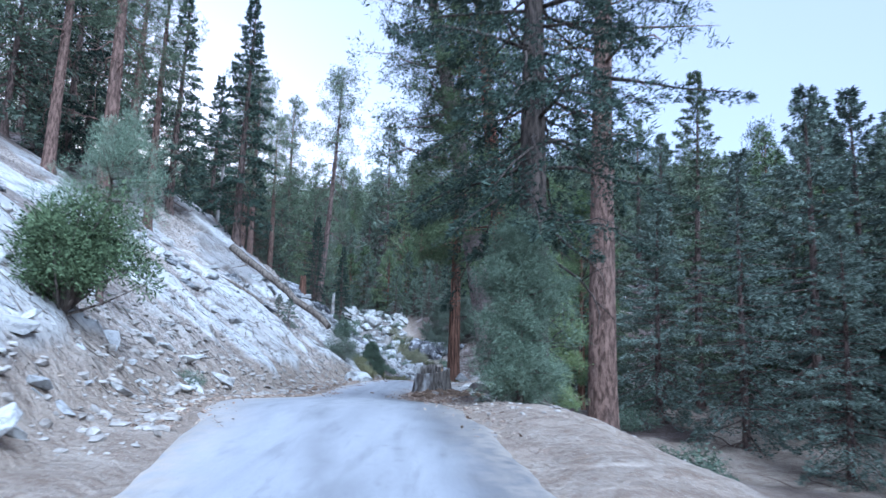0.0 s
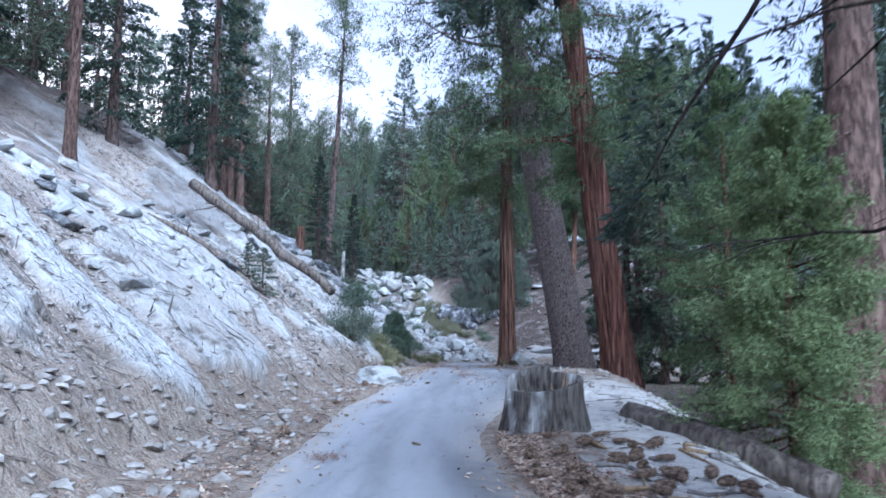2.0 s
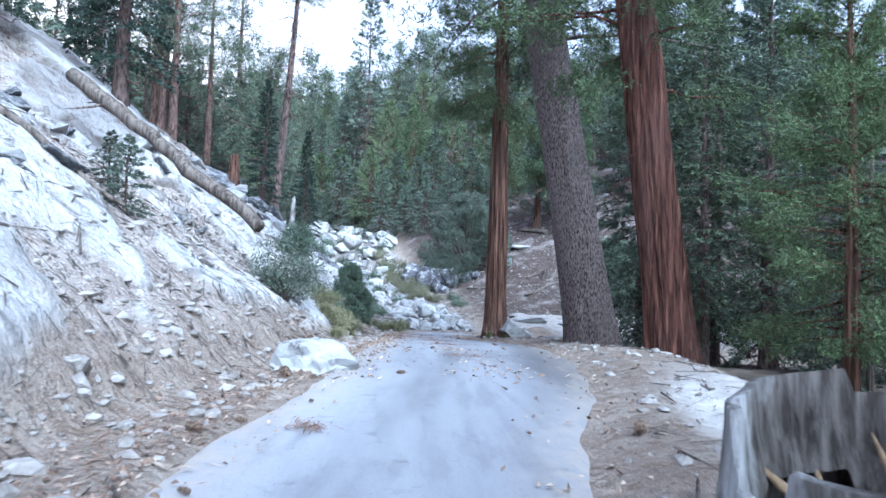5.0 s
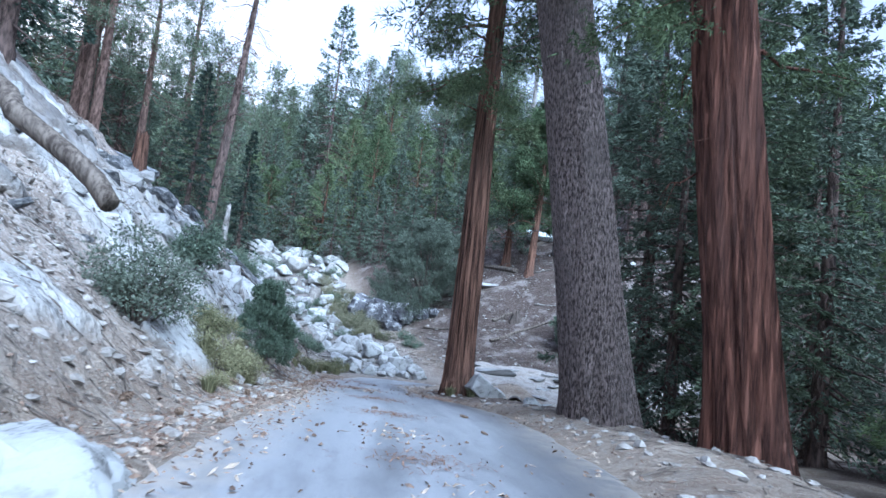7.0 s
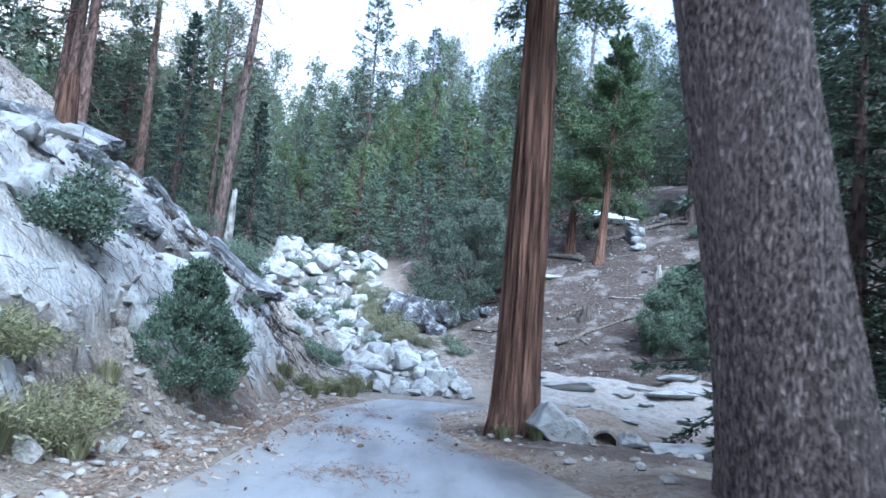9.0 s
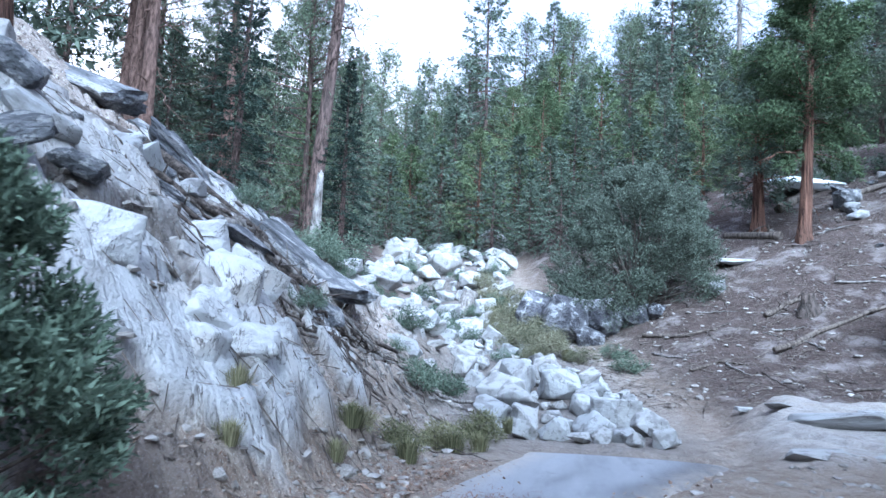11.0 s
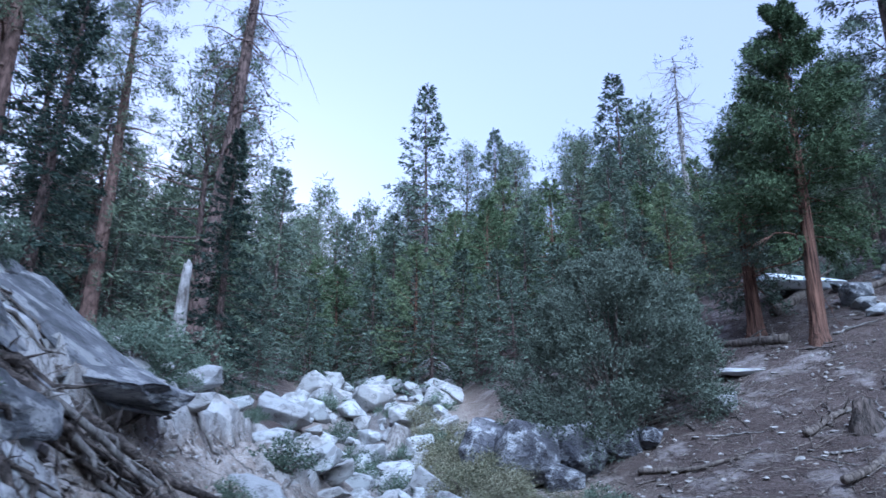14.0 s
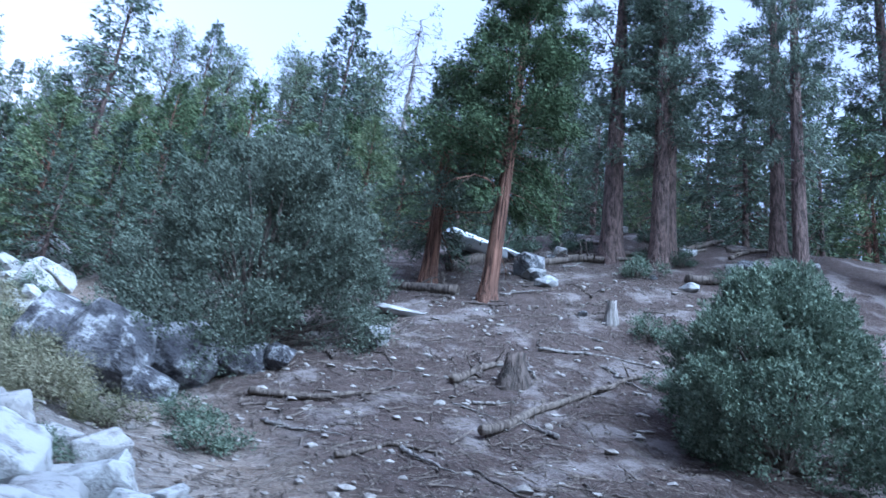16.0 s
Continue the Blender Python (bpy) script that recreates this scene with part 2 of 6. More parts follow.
def height(x, y):
    """Height of the built ground sheet at one place."""
    xs, ys, Z = SHEET["x"], SHEET["y"], SHEET["z"]
    i, j = int(np.clip(np.searchsorted(xs, x) - 1, 0, len(xs) - 2)), int(np.clip(np.searchsorted(ys, y) - 1, 0, len(ys) - 2))
    u, v = (x - xs[i]) / (xs[i + 1] - xs[i]), (y - ys[j]) / (ys[j + 1] - ys[j])
    return float((Z[j, i] * (1 - u) + Z[j, i + 1] * u) * (1 - v) + (Z[j + 1, i] * (1 - u) + Z[j + 1, i + 1] * u) * v)


# ------------------------------------------------------------------ mesh helpers
def mesh_np(name, verts, faces, soft=True, mat=None):
    me = bpy.data.meshes.new(name)
    verts, faces = np.asarray(verts, np.float32), np.asarray(faces, np.int32)
    k = faces.shape[1]
    me.vertices.add(len(verts))
    me.vertices.foreach_set("co", verts.ravel())
    me.loops.add(faces.size)
    me.loops.foreach_set("vertex_index", faces.ravel())
    me.polygons.add(len(faces))
    me.polygons.foreach_set("loop_start", np.arange(len(faces), dtype=np.int32) * k)
    me.polygons.foreach_set("use_smooth", np.full(len(faces), soft))
    me.update(calc_edges=True)
    me.validate()
    if mat:
        me.materials.append(mat)
    return me


def child(name, me, parent, label=""):
    ob = new(name, me)
    ob.parent = parent
    return tagged(ob, label) if label else ob


def tube(path, radii, sides=8, wob=0.0, rng=None, squash=1.0):
    """Quads round a path of points; the last ring is closed to a point."""
    path = np.asarray(path, float)
    n = len(path)
    vs, fs = [], []
    ref = np.array([0.0, 0.0, 1.0])
    for i in range(n):
        d = path[min(i + 1, n - 1)] - path[max(i - 1, 0)]
        d = d / (np.linalg.norm(d) + 1e-9)
        r = ref if abs(d[2]) < 0.9 else np.array([1.0, 0.0, 0.0])
        a = np.cross(d, r)
        a /= np.linalg.norm(a)
        b = np.cross(d, a)
        for s in range(sides):
            t = 2 * math.pi * s / sides
            rr = radii[i] * (1 + (wob * (rng.random() - 0.5) if rng else 0))
            vs.append(path[i] + a * math.cos(t) * rr + b * math.sin(t) * rr * squash)
    for i in range(n - 1):
        for s in range(sides):
            p, q = i * sides + s, i * sides + (s + 1) % sides
            fs.append((p, q, q + sides, p + sides))
    for i, c in ((0, path[0]), (n - 1, path[-1])):
        vs.append(c)
        m = len(vs) - 1
        for s in range(sides):
            p, q = i * sides + s, i * sides + (s + 1) % sides
            fs.append((m, q, p, p) if i == 0 else (m, p, q, q))
    return np.array(vs), fs


def tube_mesh(name, path, radii, sides, mat, wob=0.0, rng=None, soft=True):
    vs, fs = tube(path, radii, sides, wob, rng)
    me = bpy.data.meshes.new(name)
    me.from_pydata([tuple(v) for v in vs], [], [tuple(dict.fromkeys(f)) for f in fs])
    me.polygons.foreach_set("use_smooth", [soft] * len(me.polygons))
    me.materials.append(mat)
    return me


# ------------------------------------------------------------------ materials
def material(name, rough=0.9):
    m = bpy.data.materials.new(name)
    m.use_nodes = True
    t = m.node_tree
    p = t.nodes["Principled BSDF"]
    p.inputs["Roughness"].default_value = rough
    p.inputs["Specular IOR Level"].default_value = 0.25
    return m, t, p


def node(t, kind, **inputs):
    n = t.nodes.new(kind)
    for k, v in inputs.items():
        key = k.replace("_", " ")
        if hasattr(v, "is_linked"):
            t.links.new(v, n.inputs[key])
        else:
            n.inputs[key].default_value = v
    return n


def noise_fac(t, scale, stretch=(1, 1, 1), detail=5, lo=0.35, hi=0.65, coord="Object", rot=(0, 0, 0)):
    c = t.nodes.new("ShaderNodeTexCoord")
    m = t.nodes.new("ShaderNodeMapping")
    if any(rot):
        m.vector_type = "TEXTURE"
        stretch = tuple(1 / v for v in stretch)
    m.inputs["Scale"].default_value = stretch
    m.inputs["Rotation"].default_value = rot
    t.links.new(c.outputs[coord], m.inputs["Vector"])
    n = node(t, "ShaderNodeTexNoise", Scale=scale, Detail=detail, Roughness=0.62)
    t.links.new(m.outputs["Vector"], n.inputs["Vector"])
    r = t.nodes.new("ShaderNodeMapRange")
    r.inputs["From Min"].default_value = lo
    r.inputs["From Max"].default_value = hi
    t.links.new(n.outputs["Fac"], r.inputs["Value"])
    return r.outputs["Result"]


def mix(t, fac, a, b):
    n = t.nodes.new("ShaderNodeMix")
    n.data_type = "RGBA"
    for v, s in ((fac, n.inputs[0]), (a, n.inputs[6]), (b, n.inputs[7])):
        if hasattr(v, "is_linked"):
            t.links.new(v, s)
        else:
            s.default_value = (*v, 1) if isinstance(v, tuple) else v
    return n.outputs[2]


def mult(t, a, b, op="MULTIPLY"):
    n = t.nodes.new("ShaderNodeMath")
    n.operation = op
    for v, s in ((a, n.inputs[0]), (b, n.inputs[1])):
        if hasattr(v, "is_linked"):
            t.links.new(v, s)
        else:
            s.default_value = v
    n.use_clamp = op != "MULTIPLY_ADD"
    return n.outputs[0]


def bump(t, p, fac, strength, distance):
    b = node(t, "ShaderNodeBump", Strength=strength, Distance=distance)
    t.links.new(fac, b.inputs["Height"])
    t.links.new(b.outputs["Normal"], p.inputs["Normal"])


def random_of(t):
    return t.nodes.new("ShaderNodeObjectInfo").outputs["Random"]


def hairlines(t, scale, stretch, rot, wide):
    """Long wavy thin lines: 1 on the line, 0 beside it."""
    n = noise_fac(t, scale, stretch, 5, 0.0, 1.0, rot=rot)
    d = t.nodes.new("ShaderNodeMath")
    d.operation = "SUBTRACT"
    t.links.new(n, d.inputs[0])
    d.inputs[1].default_value = 0.5
    ab = t.nodes.new("ShaderNodeMath")
    ab.operation = "ABSOLUTE"
    t.links.new(d.outputs[0], ab.inputs[0])
    r = t.nodes.new("ShaderNodeMapRange")
    r.inputs["From Max"].default_value = wide
    r.inputs["To Min"].default_value, r.inputs["To Max"].default_value = 1.0, 0.0
    t.links.new(ab.outputs[0], r.inputs["Value"])
    return r.outputs["Result"]


SLANT = (0, 0, 0.96)


def granite_colour(t, cracks=True):
    pale = mix(t, noise_fac(t, 1.1, detail=6), (0.66, 0.655, 0.645), (0.53, 0.515, 0.50))
    pale = mix(t, mult(t, noise_fac(t, 0.45, lo=0.54, hi=0.7), 0.55), pale, (0.55, 0.47, 0.39))
    pale = mix(t, mult(t, noise_fac(t, 2.4, detail=8, lo=0.48, hi=0.75), 0.4), pale, (0.40, 0.385, 0.375))
    speck = noise_fac(t, 34, detail=3, lo=0.6, hi=0.72)
    pale = mix(t, mult(t, speck, 0.45), pale, (0.24, 0.23, 0.22))
    streak = noise_fac(t, 6.0, (1, 0.16, 0.25), 9, 0.62, 0.74, rot=SLANT)
    pale = mix(t, mult(t, streak, 0.4), pale, (0.17, 0.15, 0.135))
    if not cracks:
        return pale
    lines = hairlines(t, 2.2, (1, 0.18, 0.25), SLANT, 0.016)
    some = noise_fac(t, 0.8, lo=0.44, hi=0.54)
    pale = mix(t, mult(t, mult(t, lines, some), 0.95), pale, (0.06, 0.052, 0.047))
    fine = hairlines(t, 5.0, (1, 0.22, 0.3), (0, 0, 1.05), 0.014)
    pale = mix(t, mult(t, mult(t, fine, noise_fac(t, 1.2, lo=0.50, hi=0.57)), 0.85), pale, (0.09, 0.078, 0.07))
    cross = hairlines(t, 2.2, (0.3, 1, 0.6), SLANT, 0.010)
    return mix(t, mult(t, mult(t, cross, noise_fac(t, 1.1, lo=0.52, hi=0.6)), 0.8), pale, (0.10, 0.088, 0.08))


def attribute(t, name):
    a = t.nodes.new("ShaderNodeAttribute")
    a.attribute_name = name
    return a.outputs["Fac"]


def ground_material():
    m, t, p = material("hill_ground", 0.95)
    gran = granite_colour(t)
    gran = mix(t, mult(t, attribute(t, "tone"), 0.8), gran, mix(t, noise_fac(t, 3.0, (1, 0.3, 0.4), 7, 0.4, 0.6, rot=SLANT), (0.36, 0.34, 0.325), (0.45, 0.39, 0.335)))
    dirt = mix(t, noise_fac(t, 1.7), (0.27, 0.205, 0.158), (0.42, 0.352, 0.29))
    dirt = mix(t, mult(t, noise_fac(t, 3.4, detail=9, lo=0.50, hi=0.58), 0.65), dirt, (0.19, 0.128, 0.09))
    dirt = mix(t, noise_fac(t, 22, lo=0.52, hi=0.68), dirt, (0.17, 0.12, 0.09))
    dirt = mix(t, noise_fac(t, 60, lo=0.58, hi=0.66), dirt, (0.60, 0.56, 0.51))
    debris = mix(t, noise_fac(t, 1.9, detail=7), (0.31, 0.25, 0.21), (0.50, 0.435, 0.39))
    debris = mix(t, mult(t, noise_fac(t, 0.7, lo=0.5, hi=0.62), 0.55), debris, (0.19, 0.14, 0.11))
    debris = mix(t, noise_fac(t, 7, (1, 0.35, 0.5), 8, 0.54, 0.62, rot=SLANT), debris, (0.085, 0.066, 0.056))
    debris = mix(t, noise_fac(t, 16, detail=4, lo=0.57, hi=0.63), debris, (0.62, 0.59, 0.56))
    debris = mix(t, noise_fac(t, 38, lo=0.56, hi=0.64), debris, (0.11, 0.085, 0.07))
    litter = mix(t, noise_fac(t, 0.9), (0.058, 0.038, 0.032), (0.108, 0.078, 0.068))
    litter = mix(t, noise_fac(t, 14, (1, 0.5, 1), lo=0.50, hi=0.62), litter, (0.05, 0.036, 0.03))
    litter = mix(t, mult(t, noise_fac(t, 3.2, (1, 0.6, 1), 7, 0.50, 0.62), 0.6), litter, (0.055, 0.038, 0.033))
    litter = mix(t, mult(t, noise_fac(t, 40, lo=0.59, hi=0.66), 0.8), litter, (0.34, 0.30, 0.275))
    litter = mix(t, mult(t, noise_fac(t, 0.6, detail=8, lo=0.53, hi=0.62), 0.6), litter, (0.31, 0.268, 0.252))
    a = mix(t, attribute(t, "bank"), dirt, debris)
    a = mix(t, attribute(t, "slab"), a, gran)
    # blends near-black into the colour for soil and shade in the gaps
    a = mix(t, mult(t, attribute(t, "gap_soil_shade"), 0.8), a, (0.06, 0.048, 0.042))
    a = mix(t, attribute(t, "litter"), a, litter)
    sand = mix(t, noise_fac(t, 2.0), (0.52, 0.475, 0.43), (0.68, 0.65, 0.61))
    sand = mix(t, noise_fac(t, 26, lo=0.58, hi=0.66), sand, (0.26, 0.21, 0.17))
    a = mix(t, attribute(t, "sand"), a, sand)
    t.links.new(a, p.inputs["Base Color"])
    bump(t, p, mult(t, noise_fac(t, 9, detail=9, lo=0.2, hi=0.8), noise_fac(t, 5, (1, 0.25, 0.3), 8, 0.3, 0.55, rot=SLANT)), 0.9, 0.12)
    return m


def granite_material():
    m, t, p = material("granite", 0.85)
    c = mix(t, 0.45, granite_colour(t, False), (0.20, 0.207, 0.21))
    r = random_of(t)
    tone = t.nodes.new("ShaderNodeValToRGB")
    tone.color_ramp.elements[0].color, tone.color_ramp.elements[1].color = (0.16, 0.16, 0.165, 1), (0.42, 0.435, 0.43, 1)
    e = tone.color_ramp.elements.new(0.45)
    e.color = (0.27, 0.24, 0.21, 1)
    t.links.new(r, tone.inputs["Fac"])
    c = mix(t, 0.42, c, tone.outputs["Color"])
    c = mix(t, mult(t, noise_fac(t, 2.2, detail=8, lo=0.50, hi=0.60), 0.55), c, (0.16, 0.15, 0.145))
    c = mix(t, mult(t, hairlines(t, 1.6, (1, 1, 0.5), (0.4, 0.2, 0.5), 0.012), noise_fac(t, 1.0, lo=0.45, hi=0.55)), c, (0.07, 0.065, 0.06))
    t.links.new(c, p.inputs["Base Color"])
    bump(t, p, noise_fac(t, 9, detail=8, lo=0.2, hi=0.8), 0.5, 0.05)
    return m


def bark_material(name, dark, light, scale=6.0, stretch=(1, 1, 0.12), depth=0.05):
    m, t, p = material(name, 0.95)
    ridges = noise_fac(t, scale, stretch, 6, 0.38, 0.6)
    c = mix(t, ridges, dark, light)
    c = mix(t, mult(t, noise_fac(t, 0.8, (1, 1, 0.4), 4, 0.45, 0.75), 0.6), c, tuple(v * 0.55 + 0.03 for v in light))
    t.links.new(c, p.inputs["Base Color"])
    bump(t, p, ridges, 1.0, depth)
    return m


def leaf_material(name, dark, light, tint):
    m, t, p = material(name, 0.85)
    p.inputs["Specular IOR Level"].default_value = 0.08
    g = t.nodes.new("ShaderNodeNewGeometry").outputs["Random Per Island"]
    c = mix(t, g, tuple(v * 0.6 for v in dark), tuple(v * 1.3 for v in light))
    r = random_of(t)
    c = mix(t, mult(t, r, 0.35), c, tint)
    v = node(t, "ShaderNodeHueSaturation", Color=c, Saturation=0.93)
    for lo, hi, key in ((0.72, 1.32, "Value"), (0.487, 0.52, "Hue")):
        mr = t.nodes.new("ShaderNodeMapRange")
        mr.inputs["To Min"].default_value, mr.inputs["To Max"].default_value = (lo, hi) if key == "Value" else (hi, lo)
        t.links.new(r, mr.inputs["Value"])
        t.links.new(mr.outputs["Result"], v.inputs[key])
    c = v.outputs["Color"]
    t.links.new(c, p.inputs["Base Color"])
    tr = t.nodes.new("ShaderNodeBsdfTranslucent")
    t.links.new(c, tr.inputs["Color"])
    ms = t.nodes.new("ShaderNodeMixShader")
    ms.inputs[0].default_value = 0.12
    t.links.new(p.outputs[0], ms.inputs[1])
    t.links.new(tr.outputs[0], ms.inputs[2])
    t.links.new(ms.outputs[0], t.nodes["Material Output"].inputs["Surface"])
    return m


def asphalt_material():
    m, t, p = material("asphalt", 0.42)
    p.inputs["Specular IOR Level"].default_value = 0.55
    c = mix(t, noise_fac(t, 0.55, (1.4, 0.10, 1), 6), (0.24, 0.242, 0.256), (0.345, 0.347, 0.364))
    c = mix(t, mult(t, noise_fac(t, 2.2, (1.6, 0.25, 1), 7, 0.52, 0.66), 0.45), c, (0.13, 0.13, 0.138))
    c = mix(t, mult(t, noise_fac(t, 90, detail=2, lo=0.5, hi=0.7), 0.6), c, (0.36, 0.355, 0.355))
    c = mix(t, mult(t, noise_fac(t, 45, detail=3, lo=0.56, hi=0.66), 0.5), c, (0.10, 0.10, 0.105))
    c = mix(t, mult(t, noise_fac(t, 3.0, lo=0.62, hi=0.72), 0.5), c, (0.085, 0.08, 0.08))
    c = mix(t, mult(t, attribute(t, "worn"), noise_fac(t, 1.5, (1, 0.25, 1), 6, 0.3, 0.7)), c, (0.145, 0.145, 0.152))
    c = mix(t, mult(t, attribute(t, "damp"), 0.75), c, (0.085, 0.085, 0.092))
    c = mix(t, mult(t, attribute(t, "dust"), noise_fac(t, 4, detail=7, lo=0.33, hi=0.60)), c, (0.45, 0.375, 0.30))
    t.links.new(c, p.inputs["Base Color"])
    rough = t.nodes.new("ShaderNodeMapRange")
    rough.inputs["To Min"].default_value, rough.inputs["To Max"].default_value = 0.34, 0.56
    t.links.new(noise_fac(t, 1.2, (1.3, 0.2, 1), 6, 0.3, 0.7), rough.inputs["Value"])
    t.links.new(rough.outputs["Result"], p.inputs["Roughness"])
    bump(t, p, noise_fac(t, 110, detail=3, lo=0.2, hi=0.8), 0.35, 0.01)
    return m


def plain_material(name, a, b, scale, rough, metal=0.0):
    m, t, p = material(name, rough)
    p.inputs["Metallic"].default_value = metal
    t.links.new(mix(t, noise_fac(t, scale), a, b), p.inputs["Base Color"])
    bump(t, p, noise_fac(t, scale * 4, detail=6, lo=0.2, hi=0.8), 0.4, 0.04)
    return m


STONE = plain_material("dusty_stone", (0.17, 0.145, 0.125), (0.42, 0.39, 0.36), 3.5, 0.9)


def mottled_material(name, dark, mid, pale, share):
    """Rough rock with patches, pale scars and dark lichen."""
    m, t, p = material(name, 0.92)
    c = mix(t, noise_fac(t, 1.6, detail=8, lo=0.42, hi=0.58), dark, mid)
    c = mix(t, noise_fac(t, 2.1, detail=8, lo=share, hi=share + 0.05), c, pale)
    c = mix(t, mult(t, noise_fac(t, 14, detail=4, lo=0.55, hi=0.65), 0.7), c, tuple(v * 0.5 for v in dark))
    t.links.new(c, p.inputs["Base Color"])
    bump(t, p, noise_fac(t, 5, detail=10, lo=0.2, hi=0.8), 1.0, 0.2)
    return m


DARKROCK = mottled_material("dark_rock", (0.085, 0.083, 0.093), (0.20, 0.195, 0.205), (0.42, 0.42, 0.43), 0.52)
GREYROCK = mottled_material("lichen_rock", (0.14, 0.142, 0.15), (0.30, 0.30, 0.315), (0.45, 0.44, 0.435), 0.52)
def pale_material():
    m, t, p = material("pale_granite", 0.88)
    t.links.new(granite_colour(t), p.inputs["Base Color"])
    bump(t, p, noise_fac(t, 6, detail=9, lo=0.2, hi=0.8), 0.7, 0.08)
    return m


PALE = pale_material()
SNOW = plain_material("old_snow", (0.74, 0.78, 0.82), (0.85, 0.87, 0.88), 1.5, 0.6)
STEEL = plain_material("rusty_steel", (0.10, 0.085, 0.075), (0.22, 0.20, 0.19), 5.0, 0.6, 0.7)
GROUND, GRANITE, ASPHALT = ground_material(), granite_material(), asphalt_material()
BARK_CEDAR = bark_material("cedar_bark", (0.04, 0.02, 0.015), (0.27, 0.14, 0.095), 13, (1, 1, 0.05), 0.07)
BARK_REDCEDAR = bark_material("red_cedar_bark", (0.045, 0.018, 0.014), (0.26, 0.115, 0.08), 12, (1, 1, 0.05), 0.08)
BARK_PLATE = bark_material("plated_bark", (0.05, 0.038, 0.035), (0.34, 0.265, 0.24), 22, (1, 1, 0.38), 0.05)
BARK_PINE = bark_material("pine_bark", (0.05, 0.036, 0.032), (0.20, 0.135, 0.115), 7, (1, 1, 0.3), 0.06)
BARK_RED = bark_material("red_pine_bark", (0.075, 0.045, 0.036), (0.24, 0.15, 0.12), 7, (1, 1, 0.3), 0.06)
BARK_DARK = bark_material("dark_bark", (0.03, 0.025, 0.022), (0.13, 0.10, 0.085), 9, (1, 1, 0.25), 0.05)
BARK_GREY = bark_material("weathered_wood", (0.11, 0.095, 0.085), (0.33, 0.30, 0.275), 9, (1, 1, 0.08), 0.03)
ROOT = bark_material("root_wood", (0.045, 0.036, 0.032), (0.18, 0.145, 0.125), 11, (1, 1, 1), 0.03)
DEADWOOD = bark_material("dead_wood", (0.06, 0.045, 0.038), (0.22, 0.18, 0.15), 9, (1, 1, 0.1), 0.03)
FIRDARK = leaf_material("dark_fir_needles", (0.03, 0.05, 0.04), (0.075, 0.105, 0.08), (0.05, 0.075, 0.062))
FIR = leaf_material("fir_needles", (0.078, 0.104, 0.078), (0.155, 0.192, 0.142), (0.118, 0.15, 0.115))
PINE = leaf_material("pine_needles", (0.074, 0.10, 0.064), (0.16, 0.195, 0.12), (0.12, 0.15, 0.105))
CEDAR = leaf_material("cedar_sprays", (0.066, 0.098, 0.048), (0.155, 0.20, 0.10), (0.115, 0.155, 0.082))
YOUNG = leaf_material("young_pine_needles", (0.115, 0.16, 0.11), (0.225, 0.285, 0.20), (0.16, 0.215, 0.155))
OAKDARK = leaf_material("shrub_leaves", (0.075, 0.11, 0.08), (0.16, 0.20, 0.14), (0.11, 0.15, 0.11))
STRAW = leaf_material("straw_grass", (0.15, 0.145, 0.075), (0.29, 0.265, 0.15), (0.22, 0.215, 0.11))
BRIGHT = leaf_material("young_cedar_sprays", (0.10, 0.145, 0.06), (0.21, 0.27, 0.125), (0.15, 0.20, 0.09))
GRASS = leaf_material("dry_grass", (0.14, 0.14, 0.085), (0.28, 0.26, 0.17), (0.21, 0.20, 0.13))


def silver_material(name):
    """Bleached wood with dark weathered patches and fine upright grain."""
    m, t, p = material(name, 0.9)
    grain = noise_fac(t, 14, (1, 1, 0.12), 6, 0.38, 0.6)
    c = mix(t, grain, (0.26, 0.245, 0.23), (0.44, 0.43, 0.415))
    d = mix(t, grain, (0.045, 0.036, 0.031), (0.165, 0.142, 0.125))
    c = mix(t, noise_fac(t, 1.5, (1, 1, 0.5), 7, 0.40, 0.50), c, d)
    t.links.new(c, p.inputs["Base Color"])
    bump(t, p, grain, 0.8, 0.03)
    return m


SILVER = silver_material("bleached_stump_wood")
STUMPWOOD = bark_material("silver_wood", (0.09, 0.074, 0.064), (0.38, 0.355, 0.335), 5, (1, 1, 0.35), 0.04)
SPLIT = bark_material("split_wood", (0.22, 0.14, 0.08), (0.42, 0.29, 0.17), 12, (1, 1, 0.1), 0.02)
CONE = bark_material("cone_scales", (0.08, 0.054, 0.04), (0.36, 0.25, 0.18), 30, (1, 1, 1), 0.01)


def chip_material():
    m, t, p = material("bark_litter", 0.95)
    g = t.nodes.new("ShaderNodeNewGeometry").outputs["Random Per Island"]
    r = t.nodes.new("ShaderNodeValToRGB")
    r.color_ramp.elements[0].color, r.color_ramp.elements[1].color = (0.07, 0.045, 0.034, 1), (0.55, 0.46, 0.37, 1)
    e = r.color_ramp.elements.new(0.5)
    e.color = (0.30, 0.205, 0.15, 1)
    t.links.new(g, r.inputs["Fac"])
    t.links.new(mix(t, mult(t, noise_fac(t, 40), 0.4), r.outputs["Color"], (0.12, 0.08, 0.06)), p.inputs["Base Color"])
    return m


CHIPS = chip_material()
NEEDLES = leaf_material("dry_needles", (0.13, 0.075, 0.046), (0.25, 0.16, 0.10), (0.19, 0.115, 0.07))
OAK = leaf_material("oak_leaves", (0.105, 0.128, 0.095), (0.165, 0.19, 0.145), (0.14, 0.163, 0.125))


